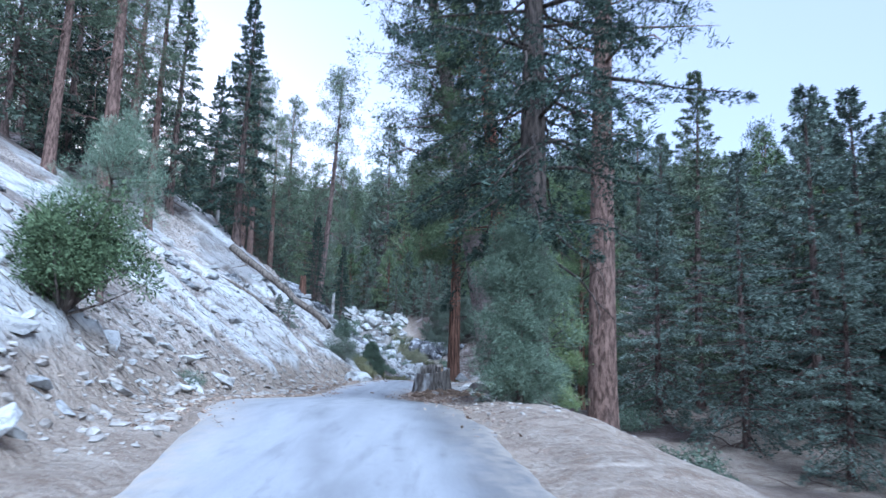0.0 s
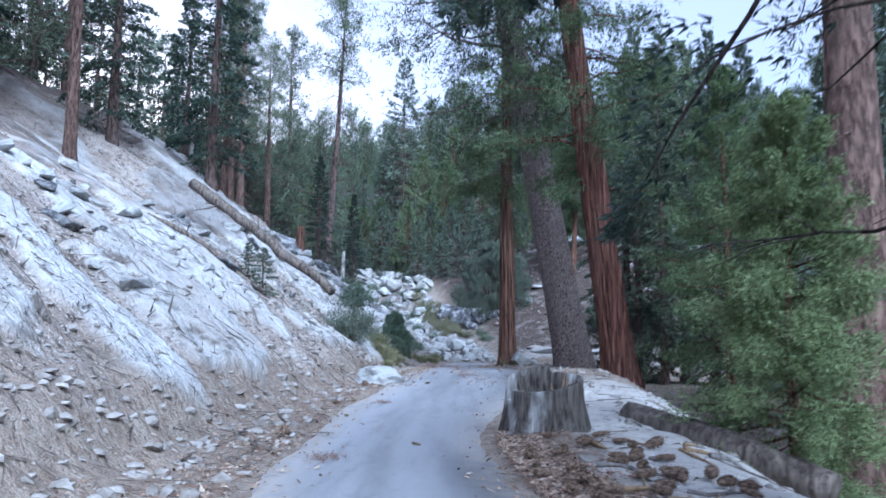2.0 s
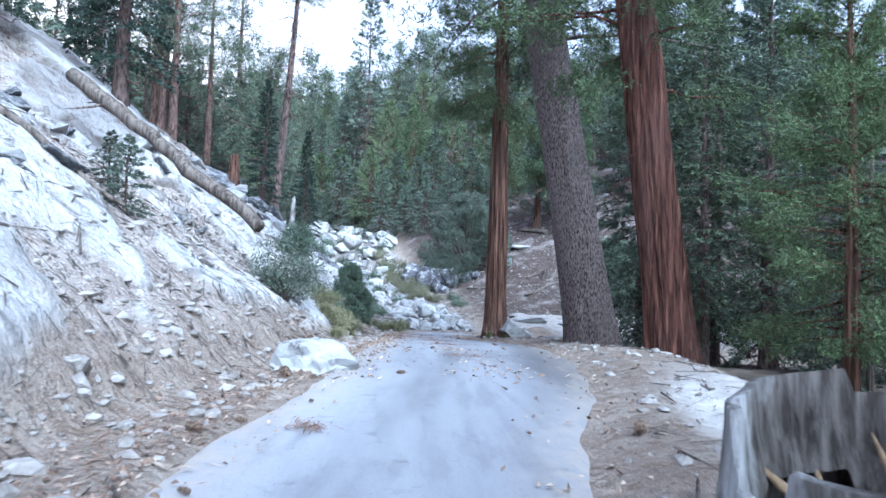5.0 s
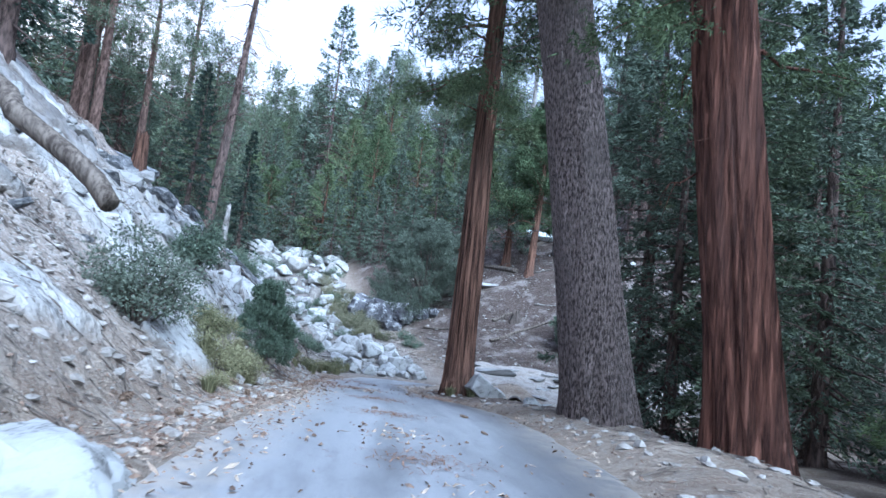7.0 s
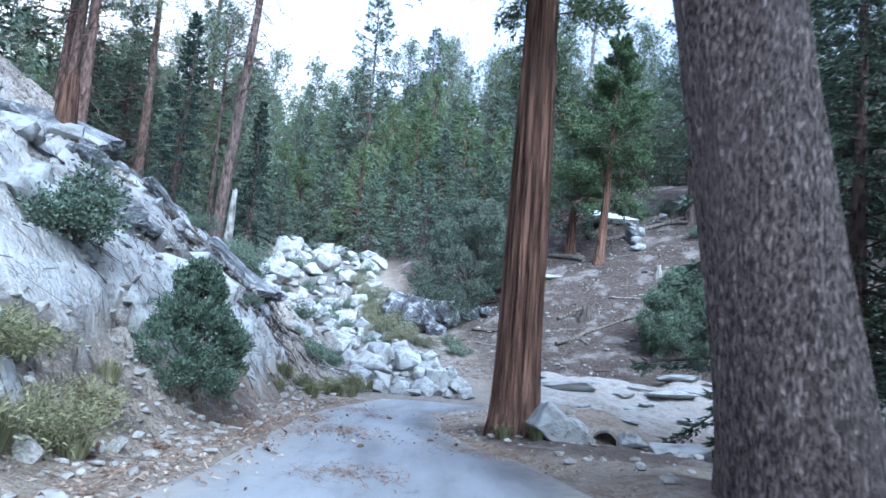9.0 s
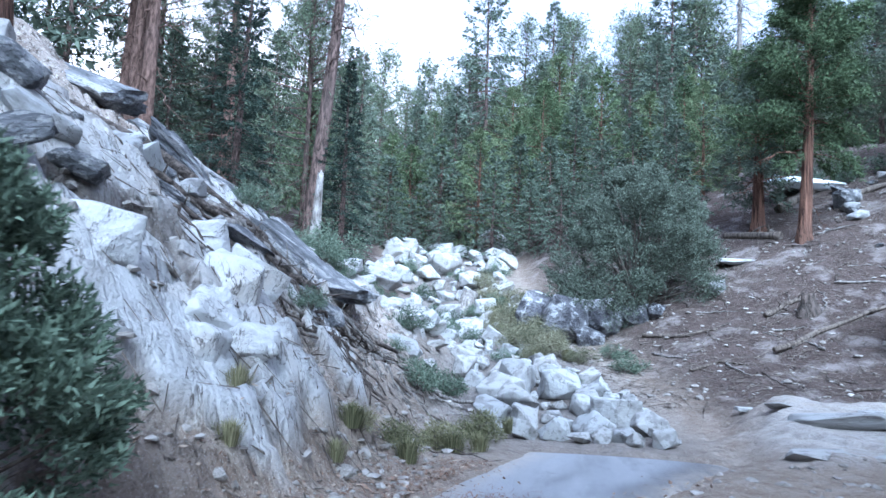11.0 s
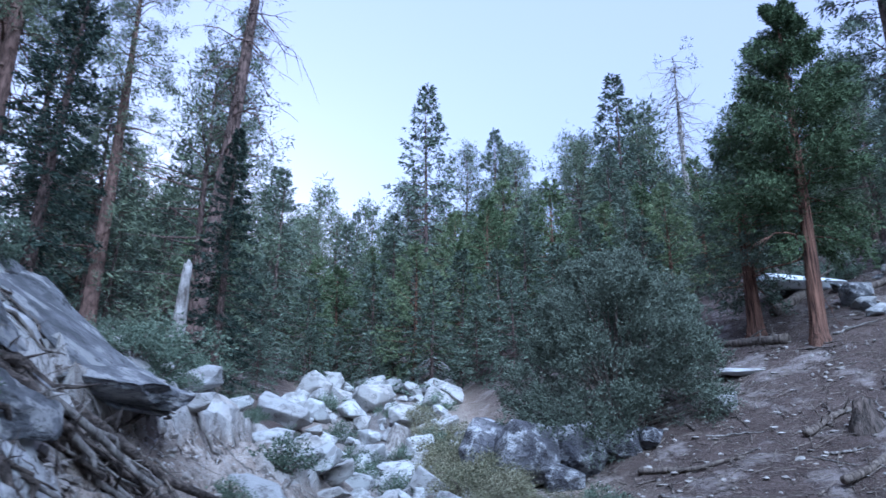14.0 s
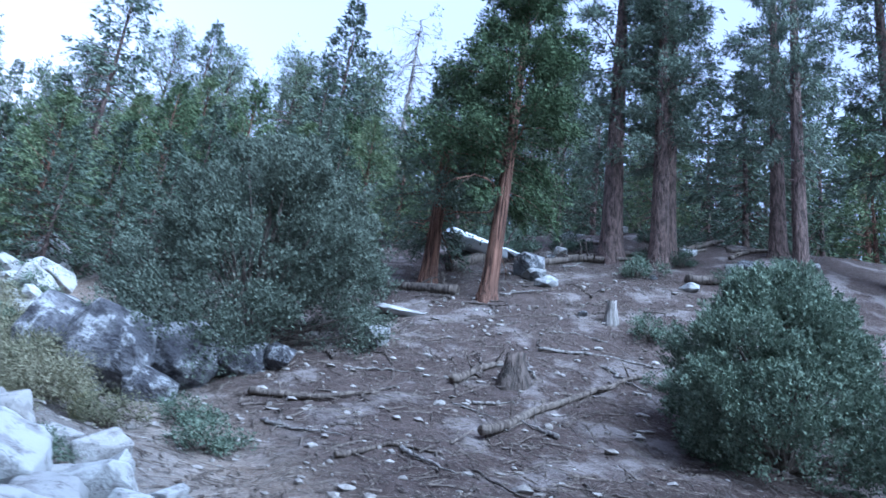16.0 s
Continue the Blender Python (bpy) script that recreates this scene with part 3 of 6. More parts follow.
# ------------------------------------------------------------------ the ground sheet
def axis(fine_lo, fine_hi, step, lo, hi, grow=1.16):
    mid = np.arange(fine_lo, fine_hi + step / 2, step)
    out, s, v = [], step, fine_hi
    while v < hi:
        s *= grow
        v += s
        out.append(v)
    left, s, v = [], step, fine_lo
    while v > lo:
        s *= grow
        v -= s
        left.append(v)
    return np.array(left[::-1] + list(mid) + out)


def build_ground():
    xs, ys = axis(-12, -3.4, 0.12, -1500, 1500, 1.07), axis(5, 72, 0.135, -1500, 2500, 1.06)
    xs = np.concatenate([xs[(xs < -3.3)], np.arange(-3.2, 8, 0.2), 8 + np.cumsum(0.2 * 1.085 ** np.arange(80))])
    X, Y = np.meshgrid(xs, ys)
    Z, slab, bank, litter, gap_soil_shade, sand, tone = land(X, Y)
    under = (X > road_l(Y) - 0.1) & (X < road_r(Y) + 0.1) & (Y < ROAD_END)
    Z = np.where(under, np.minimum(Z, road_z(Y) - 0.05), Z)
    SHEET.update(x=xs, y=ys, z=Z)
    n, m = X.shape
    idx = np.arange(n * m).reshape(n, m)
    f = np.stack([idx[:-1, :-1], idx[:-1, 1:], idx[1:, 1:], idx[1:, :-1]], -1).reshape(-1, 4)
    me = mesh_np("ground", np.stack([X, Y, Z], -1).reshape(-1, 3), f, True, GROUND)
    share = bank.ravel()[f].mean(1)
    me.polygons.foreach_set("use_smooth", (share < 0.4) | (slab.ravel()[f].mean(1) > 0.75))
    for nm, val in (("slab", slab), ("bank", bank), ("litter", litter), ("gap_soil_shade", gap_soil_shade), ("sand", sand), ("tone", tone)):
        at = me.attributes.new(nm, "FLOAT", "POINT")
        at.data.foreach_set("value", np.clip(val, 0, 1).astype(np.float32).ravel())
    return tagged(new("ground", me), "pale granite bank and brown forest soil hillside", "ground", kind="structure")


build_ground()


def build_road():
    ys = np.arange(-60, ROAD_END + 0.01, 0.3)
    cs = np.linspace(-1, 1, 17)
    vs, dust, damp, worn = [], [], [], []
    for y in ys:
        a, b, z = float(road_l(y)), float(road_r(y)), float(road_z(y))
        a += 0.3 * (float(fbm(y * 0.9, 3.3, 7, 3)) - 0.5)
        b += 0.3 * (float(fbm(y * 0.9, 9.3, 9, 3)) - 0.5)
        for c in cs:
            vs.append(((a + b) / 2 + c * (b - a) / 2, y, z + 0.03 - 0.04 * c * c - (0.09 if abs(c) > 0.99 else 0)))
            damp.append(float(smooth(0.35, 0.7, c + 0.25 * (fbm(y * 0.35, 1.7, 3, 3) - 0.5))) * (1 - float(smooth(23.5, 26, y)) * (1 - float(smooth(31, 36, y)))))
            worn.append(math.exp(-((c + 0.12 + 0.25 * (float(fbm(y * 0.2, 5.1, 13, 3)) - 0.5)) / 0.10) ** 2))
            dust.append(max(0.0, (abs(c) - 0.55) / 0.45) * (1.0 if c < 0 else 0.75))
    n, m = len(ys), len(cs)
    idx = np.arange(n * m).reshape(n, m)
    f = np.stack([idx[:-1, :-1], idx[:-1, 1:], idx[1:, 1:], idx[1:, :-1]], -1).reshape(-1, 4)
    me = mesh_np("road", vs, f, True, ASPHALT)
    for nm, val in (("dust", dust), ("damp", damp), ("worn", worn)):
        at = me.attributes.new(nm, "FLOAT", "POINT")
        at.data.foreach_set("value", np.array(val, np.float32))
    return tagged(new("road", me), "narrow worn grey asphalt mountain road", "road", kind="structure")


build_road()


# ------------------------------------------------------------------ trees
def blades(base, way, length, width, rng):
    """One thin pointed blade for each row."""
    n = len(base)
    side = np.cross(way, rng.normal(size=(n, 3)))
    side /= np.linalg.norm(side, axis=1, keepdims=True) + 1e-9
    h = side * (width * 0.5)[:, None]
    root = base + way * (length * 0.3)[:, None]
    v = np.stack([root + h, base + way * length[:, None], root - h], 1).reshape(-1, 3)
    return v, np.arange(3 * n).reshape(n, 3)


def trunk_arrays(H, r0, rng, sides=12, rings=14, lean=0.0, flare=0.35, ridge=0.0, top=0.12, broken=0.0):
    """A tapered trunk from 0.6 m below the ground, with a root flare and, near the camera, ridged bark."""
    zs = np.concatenate([[-0.6, 0.0, 0.25, 0.6, 1.2], np.linspace(min(2.2, H * 0.5), H, rings)])
    zs = np.sort(zs[zs <= H])
    ph = rng.random(6) * 6.28
    sd = int(rng.integers(1000))
    vs = []
    for z in zs:
        t = max(z, 0) / H
        taper = (1 - t) ** 0.8 * (1 - top) + top * (1 - t) if not broken else 1 - broken * t
        r = r0 * taper + r0 * flare * math.exp(-max(z, 0) / (r0 * 1.1)) + 0.004
        ox = 0.012 * H * math.sin(2.1 * t + ph[0]) * t + lean * max(z, 0)
        oy = 0.012 * H * math.sin(1.7 * t + ph[1]) * t
        for s in range(sides):
            a = 2 * math.pi * s / sides
            k = 1 + 0.05 * math.sin(3 * a + ph[2]) + flare * 0.25 * math.exp(-max(z, 0) / (r0 * 1.2)) * math.sin(5 * a + ph[3])
            if ridge:
                tw = s * 0.5 + 0.25 * z * math.sin(ph[4]) + 1.2 * float(vnoise(z * 0.5, s * 0.2, sd))
                k += ridge * (float(vnoise(tw, z * 0.2, sd + 1)) - 0.5) + 0.8 * ridge * (float(vnoise(tw * 2.1, z * 0.5, sd + 2)) - 0.5)
            dz = 0.0
            if broken and z == zs[-1]:
                dz = 0.5 * r0 * (rng.random() * 2 - 0.6)
            vs.append((ox + r * k * math.cos(a), oy + r * k * math.sin(a), z + dz))
    n = len(zs)
    idx = np.arange(n * sides).reshape(n, sides)
    nx = np.roll(idx, -1, 1)
    f = np.stack([idx[:-1], nx[:-1], nx[1:], idx[1:]], -1).reshape(-1, 4).tolist()
    if broken:
        f.append(tuple(idx[-1]))
    return np.array(vs), f


def conifer(name, label, seed, H, r0, kind, base, R, n, per, spray, bark, leaf, sides=9, rings=9, ridge=0.0, lean=0.0,
            dead=0, flare=0.35, thin=1.0, nblade=0, deadlong=1.0):
    """tree > trunk (with its limbs), crown. kind: 'fir' flat drooping tiers, 'pine' tufted open crown, 'cedar' loose upturned sprays."""
    rng = np.random.default_rng(seed)
    root = new(name)
    tv, tf = trunk_arrays(H, r0, rng, sides, rings, lean, flare, ridge)
    LV, LF, off = [tv], list(tf), len(tv)
    CB, CW, CL = [], [], []
    ratio = {"fir": 0.30, "pine": 0.13, "cedar": 0.20}[kind] * thin
    for i in range(n + dead):
        isdead = i >= n
        t = base + (1 - base) * ((i + rng.random()) / max(n, 1)) ** 0.9 if not isdead else base * (0.4 + 0.6 * rng.random())
        t = min(t, 0.985)
        z = t * H
        s = (t - base) / (1 - base)
        if kind == "fir":
            L = R * (1 - s) ** 0.8 * (0.7 + 0.45 * rng.random()) * min(1, 0.6 + 3 * max(s, 0)) + 0.04 * R
            el, bend = -0.30 + 0.9 * s + 0.15 * rng.normal(), -0.35 * (1 - s)
        elif kind == "pine":
            L = R * (0.35 + 0.65 * math.sin(math.pi * min(1, 0.25 + 0.75 * s)) ** 0.7) * (0.5 + 0.65 * rng.random())
            el, bend = -0.15 + 0.75 * s + 0.22 * rng.normal(), 0.15 - 0.3 * (1 - s)
        else:
            L = R * (1 - s) ** 0.6 * (0.5 + 0.65 * rng.random()) * min(1, 0.6 + 2 * max(s, 0)) + 0.06 * R
            el, bend = -0.05 + 0.8 * s + 0.25 * rng.normal(), 0.25 - 0.5 * (1 - s)
        if isdead:
            L, el, bend = R * deadlong * (0.3 + 0.7 * rng.random()), -0.25 + 0.3 * rng.normal(), -0.45 + 0.3 * rng.normal()
        az = i * 2.39996 + 0.6 * rng.normal()
        dirh = np.array([math.cos(az), math.sin(az), 0])
        k = 7 if isdead else (5 if sides >= 12 else 3)
        q = np.linspace(0, 1, k)
        ang = el + bend * q
        steps = np.stack([np.cos(ang), np.sin(ang)], 1) * (L / (k - 1))
        hor = np.concatenate([[0], np.cumsum(steps[1:, 0])])
        ver = np.concatenate([[0], np.cumsum(steps[1:, 1])])
        wig = np.cumsum(rng.normal(size=(k, 3)) * (0.035 if not isdead else 0.05) * L, 0)
        wig[0] = 0
        pts = np.array([lean * z, 0, z]) + dirh * hor[:, None] + np.array([0, 0, 1.0]) * ver[:, None] + wig
        br = max(0.010, 0.017 * L * (0.7 + 0.5 * rng.random()))
        vs, fs = tube(pts, br * np.linspace(1, 0.15, k), 4 if sides >= 12 else 3)
        LV.append(vs)
        LF += [tuple(dict.fromkeys(x + off for x in f)) for f in fs]
        off += len(vs)
        if isdead:
            for w in range(3):
                u = 0.35 + 0.6 * rng.random()
                p0 = np.array([np.interp(u, q, pts[:, c]) for c in range(3)])
                d2 = dirh * 0.6 + rng.normal(size=3) * 0.6
                tw = np.array([p0 + d2 * L * 0.3 * e + np.array([0, 0, -0.12]) * L * e * e for e in (0, 0.5, 1)])
                vs, fs = tube(tw, br * np.array([0.45, 0.3, 0.08]), 3)
                LV.append(vs)
                LF += [tuple(dict.fromkeys(x + off for x in f)) for f in fs]
                off += len(vs)
            continue
        m = max(3, int(per * (0.3 + 0.7 * L / R)))
        perp = np.array([-dirh[1], dirh[0], 0])
        upv = np.array([0, 0, 1.0])
        if kind == "fir":
            u = np.clip(rng.random(m) ** 0.7 * 0.95 + 0.08, 0.1, 1.0)
            px = np.stack([np.interp(u, q, pts[:, c]) for c in range(3)], 1)
            sp = (rng.random(m) * 2 - 1) * (0.40 * L * (1.08 - u))
            px = px + perp * sp[:, None] + upv * (-np.abs(sp) * 0.25 - 0.04 * L * rng.random(m))[:, None] + dirh * (np.abs(sp) * 0.3)[:, None]
            nb, spread = nblade or 3, 0.42
            main = (dirh * 0.8 - upv * 0.25)[None] + perp[None] * (np.sign(sp) * 0.7)[:, None]
        elif kind == "pine":
            # tufts gather in clumps towards the branch ends
            g = max(2, m // 7)
            cu = np.clip(rng.random(g) ** 0.55, 0.25, 1.0)
            cp = np.stack([np.interp(cu, q, pts[:, c]) for c in range(3)], 1) + rng.normal(size=(g, 3)) * 0.10 * L
            px = cp[rng.integers(g, size=m)] + rng.normal(size=(m, 3)) * spray * 0.7
            nb, spread = nblade or 6, 0.8
            main = np.tile(dirh * 0.5 + upv * 0.35, (m, 1))
        else:
            u = np.clip(np.sqrt(rng.random(m)) * 0.92 + 0.1, 0.12, 1.0)
            px = np.stack([np.interp(u, q, pts[:, c]) for c in range(3)], 1) + rng.normal(size=(m, 3)) * 0.085 * L
            nb, spread = nblade or 4, 0.5
            main = np.tile(dirh * 0.7 + upv * (0.1 - 0.7 * rng.random()), (m, 1))
        w = np.repeat(main, nb, 0) + rng.normal(size=(m * nb, 3)) * spread
        w /= np.linalg.norm(w, axis=1, keepdims=True) + 1e-9
        CB.append(np.repeat(px, nb, 0))
        CW.append(w)
        CL.append(np.repeat(spray * (0.65 + 0.6 * rng.random(m)), nb) * (0.7 + 0.5 * rng.random(m * nb)))
    tm = bpy.data.meshes.new("trunk")
    tm.from_pydata(np.concatenate(LV).tolist(), [], LF)
    tm.polygons.foreach_set("use_smooth", [True] * len(tm.polygons))
    tm.materials.append(bark)
    child("trunk", tm, root)
    if CB:
        CL = np.concatenate(CL)
        v, f = blades(np.concatenate(CB), np.concatenate(CW), CL, CL * ratio, rng)
        child("crown", mesh_np("crown", v, f, False, leaf), root)
    return tagged(root, label, "tree")


def shrub(name, label, seed, R, H, clumps, per, leaf, mat, wood, wide=0.5, low=0.05, category="shrub", lobes=0, lay=(0.0, 0.0)):
    """shrub > stem (branching), foliage of small leaves gathered in uneven clumps."""
    rng = np.random.default_rng(seed)
    root = new(name)
    LV, LF, off, CB, CW = [], [], 0, [], []
    for i in range(clumps):
        a = i * 2.39996 + rng.normal() * 0.3
        e = math.asin(min(0.98, max(-0.1, low + (1 - low) * rng.random())))
        rad = (0.5 + 0.5 * rng.random() ** 0.5) * (0.85 + 0.3 * math.sin(3 * a + seed) * math.sin(2 * e + 1) + 0.16 * rng.normal())
        c = np.array([math.cos(a) * math.cos(e) * R * rad, math.sin(a) * math.cos(e) * R * rad, H * (0.12 + 0.86 * math.sin(max(e, 0.02)) * rad)])
        if lobes:
            la = 6.283 * (i % lobes) / lobes + seed
            ls = 0.62 + 0.16 * math.sin(2.3 * (i % lobes) + seed)
            c = c * ls + np.array([0.5 * R * math.cos(la), 0.5 * R * math.sin(la), 0.0])
        c[2] += lay[0] * c[0] + lay[1] * c[1]
        mid = c * np.array([0.45, 0.45, 0.6]) + rng.normal(size=3) * 0.06 * R
        vs, fs = tube(np.array([[0, 0, -0.2], mid, c]), np.array([0.028, 0.016, 0.004]) * R, 4)
        LV.append(vs)
        LF += [tuple(dict.fromkeys(x + off for x in f)) for f in fs]
        off += len(vs)
        size = R * (0.09 + 0.09 * rng.random())
        p = c + rng.normal(size=(per, 3)) * size * np.array([1, 1, 0.75])
        p[:, 2] = np.maximum(p[:, 2], 0.02 * H + lay[0] * p[:, 0] + lay[1] * p[:, 1])
        d = (p - c) / size + rng.normal(size=(per, 3)) * 0.8 + np.array([0, 0, 0.3])
        CB.append(p)
        CW.append(d / (np.linalg.norm(d, axis=1, keepdims=True) + 1e-9))
    sm = bpy.data.meshes.new("stem")
    sm.from_pydata(np.concatenate(LV).tolist(), [], LF)
    sm.materials.append(wood)
    child("stem", sm, root)
    CB, CW = np.concatenate(CB), np.concatenate(CW)
    ln = leaf * (0.6 + 0.8 * rng.random(len(CB)))
    v, f = blades(CB, CW, ln, ln * wide, rng)
    child("foliage", mesh_np("foliage", v, f, False, mat), root)
    return tagged(root, label, category)


def big_shrub(name, label, seed, R, H, lobes, subs, per, leaf, mat, wood, wide=0.4, lay=(0.0, 0.0), cone=0.0):
    """A dense bush of uneven lobes: shrub > stem, foliage. Each lobe carries feathery sprays on its outer side."""
    rng = np.random.default_rng(seed)
    root = new(name)
    LV, LF, off, CB, CW = [], [], 0, [], []
    for i in range(lobes):
        a = i * 2.39996 + 0.35 * rng.normal()
        h = (i + 0.5) / lobes
        ring = math.sqrt(max(0.0, 1 - h * h)) if not cone else (1 - h) ** cone
        k = 0.74 + 0.20 * rng.normal() * 0.8
        c = np.array([math.cos(a) * ring * R * k, math.sin(a) * ring * R * k, H * (0.04 + 0.80 * h * (0.9 + 0.2 * rng.random()))])
        lr = R * (0.26 + 0.16 * rng.random()) * (1 - 0.35 * h)
        out = np.array([c[0] / R, c[1] / R, 0.25 + 0.6 * h])
        out /= np.linalg.norm(out)
        base = c.copy()
        c[2] += lay[0] * c[0] + lay[1] * c[1]
        vs, fs = tube(np.array([[0, 0, -0.2], c * np.array([0.4, 0.4, 0.55]), c + out * lr * 0.7]), np.array([0.03, 0.018, 0.004]) * R, 5)
        LV.append(vs)
        LF += [tuple(dict.fromkeys(x + off for x in f)) for f in fs]
        off += len(vs)
        for j in range(subs):
            d = rng.normal(size=3) + out * 0.9
            d /= np.linalg.norm(d)
            rad = lr * (0.55 + 0.55 * rng.random())
            q = c + d * rad * np.array([1, 1, 0.8])
            way = d * 0.7 + out * 0.5 + np.array([0, 0, 0.25]) + 0.25 * rng.normal(size=3)
            way /= np.linalg.norm(way)
            ln = lr * (0.35 + 0.5 * rng.random())
            u = rng.random(per)
            p = q + way * ((u - 0.4) * ln)[:, None] + rng.normal(size=(per, 3)) * (0.05 + 0.16 * (1 - u))[:, None] * lr
            p[:, 2] = np.maximum(p[:, 2], 0.05 + lay[0] * p[:, 0] + lay[1] * p[:, 1])
            w = way + rng.normal(size=(per, 3)) * 0.55
            CB.append(p)
            CW.append(w / np.linalg.norm(w, axis=1, keepdims=True))
    sm = bpy.data.meshes.new("stem")
    sm.from_pydata(np.concatenate(LV).tolist(), [], LF)
    sm.materials.append(wood)
    child("stem", sm, root)
    CB, CW = np.concatenate(CB), np.concatenate(CW)
    ln = leaf * (0.6 + 0.8 * rng.random(len(CB)))
    v, f = blades(CB, CW, ln, ln * wide, rng)
    child("foliage", mesh_np("foliage", v, f, False, mat), root)
    return tagged(root, label, "shrub")


def stand(ob, x, y, dz=0.0, turn=0.0, size=1.0, tall=1.0, z=None):
    """Put a thing on the ground."""
    ob.matrix_basis = pose(x, y, (height(x, y) if z is None else z) + dz, 0, 0, turn) @ Matrix.Diagonal((size, size, size * tall, 1))
    return ob


def again(ob, x, y, dz=0.0, turn=0.0, size=1.0, tall=1.0):
    return stand(copy_thing(ob, Matrix()), x, y, dz, turn, size, tall)


# the great trunks by the road
stand(conifer("cedar_tree", "tall incense cedar with fibrous grey-brown bark at the roadside", 11, 30, 0.43, "cedar", 0.27, 3.6, 140, 260, 0.20,
              BARK_CEDAR, CEDAR, 84, 60, 0.15, -0.02, 8, 0.28, 0.85, 6, 0.35), 1.1, 53.8)
stand(conifer("pine_tree", "massive pine with grey-brown plated bark at the roadside", 12, 40, 0.82, "pine", 0.25, 6.0, 130, 130, 0.40,
              BARK_PLATE, PINE, 84, 60, 0.10, -0.19, 8, 0.15, deadlong=0.35), 3.6, 47.6)
stand(conifer("cedar_tree", "massive incense cedar with deeply furrowed red bark", 13, 34, 0.64, "cedar", 0.22, 4.4, 140, 260, 0.21,
              BARK_REDCEDAR, CEDAR, 84, 60, 0.18, -0.13, 10, 0.25, 0.85, 6, 0.35), 4.7, 42.9)
stand(conifer("pine_tree", "tall pine with pink-brown plated bark below the road", 14, 40, 0.60, "pine", 0.30, 5.0, 90, 60, 0.42,
              BARK_RED, PINE, 40, 40, 0.07, 0.0, 10, 0.2, deadlong=0.35), 6.7, 29.8)
stand(conifer("fir_tree", "big dark fir with long drooping lower limbs", 15, 25, 0.46, "fir", 0.21, 5.4, 160, 260, 0.19,
              BARK_DARK, FIRDARK, 24, 24, 0.08, 0.0, 26, 0.3, 0.8, 4, 0.6), 2.5, 19.8)

# young trees and shrubs near the road
stand(conifer("young_pine", "bushy blue-green young pine at the road edge", 16, 4.2, 0.07, "pine", 0.03, 1.35, 110, 110, 0.18, BARK_PINE, YOUNG, thin=0.5, nblade=10), 2.0, 18.0)
stand(conifer("young_cedar", "bushy yellow-green young cedar below the road", 17, 6.4, 0.10, "cedar", 0.03, 1.9, 150, 300, 0.10, BARK_CEDAR, BRIGHT, nblade=6, thin=1.0), 3.7, 26.6)
stand(shrub("shrub", "green bushy shrub on the rock bank", 18, 1.2, 2.1, 90, 230, 0.11, CEDAR, DEADWOOD, 0.35), -6.9, 13.2)
stand(conifer("young_pine", "small blue-green pine on the rock bank", 19, 4.2, 0.08, "pine", 0.28, 1.5, 44, 80, 0.18, BARK_PINE, YOUNG, thin=0.5, nblade=10), -8.2, 17.4)
stand(shrub("shrub", "wide dark green shrub on the rock bank", 61, 1.15, 1.6, 50, 190, 0.09, OAK, DEADWOOD, 0.4), -6.0, 44.4)
stand(shrub("shrub", "sparse green shrub on the rock bank", 67, 1.1, 1.2, 46, 150, 0.10, OAKDARK, DEADWOOD, 0.5), -7.1, 52.0)
stand(big_shrub("young_fir", "dense dark green bushy young fir at the roadside", 62, 1.05, 2.3, 34, 22, 70, 0.085, YOUNG, DEADWOOD, 0.28, (-0.25, 0.0), 0.75), -4.8, 52.3)
sap = stand(conifer("young_fir", "small fir sapling on the rock bank", 63, 1.5, 0.03, "fir", 0.03, 0.6, 45, 60, 0.08, BARK_PINE, FIR), -7.8, 37.5)
again(sap, -8.6, 38.6, 0, 70, 0.8)
stand(big_shrub("shrub", "large round grey-green oak shrub on the creek bank", 64, 3.25, 6.4, 46, 26, 140, 0.10, OAK, DEADWOOD, 0.5, (0.24, 0.40)), 1.7, 81.3)
stand(big_shrub("shrub", "dense dark green shrub on the open slope", 65, 2.4, 4.2, 44, 24, 120, 0.095, OAKDARK, DEADWOOD, 0.45, (0.14, 0.35), 0.5), 11.2, 72.9)
low = stand(shrub("shrub", "low green shrub on the slope", 66, 0.7, 0.8, 30, 90, 0.075, OAKDARK, DEADWOOD, 0.5), 12.6, 79.0)
for x, y, s in [(13.6, 90.5, 1.7), (11.2, 76.2, 0.8), (10.6, 73.5, 0.9), (-4.7, 84.5, 1.1), (-5.2, 91.0, 1.2), (0.8, 74.0, 0.9), (-4.6, 69.3, 0.9),
                (-9.6, 72.5, 1.5), (-6.4, 62.6, 0.6), (7.5, 24.5, 1.3), (6.0, 21.0, 1.2), (9.5, 37.0, 1.6), (11.5, 41.5, 1.8), (8.6, 33.5, 1.4), (5.2, 15.0, 1.2), (-5.9, 17.5, 0.5)]:
    again(low, x, y, -0.05, 57 * x, s)

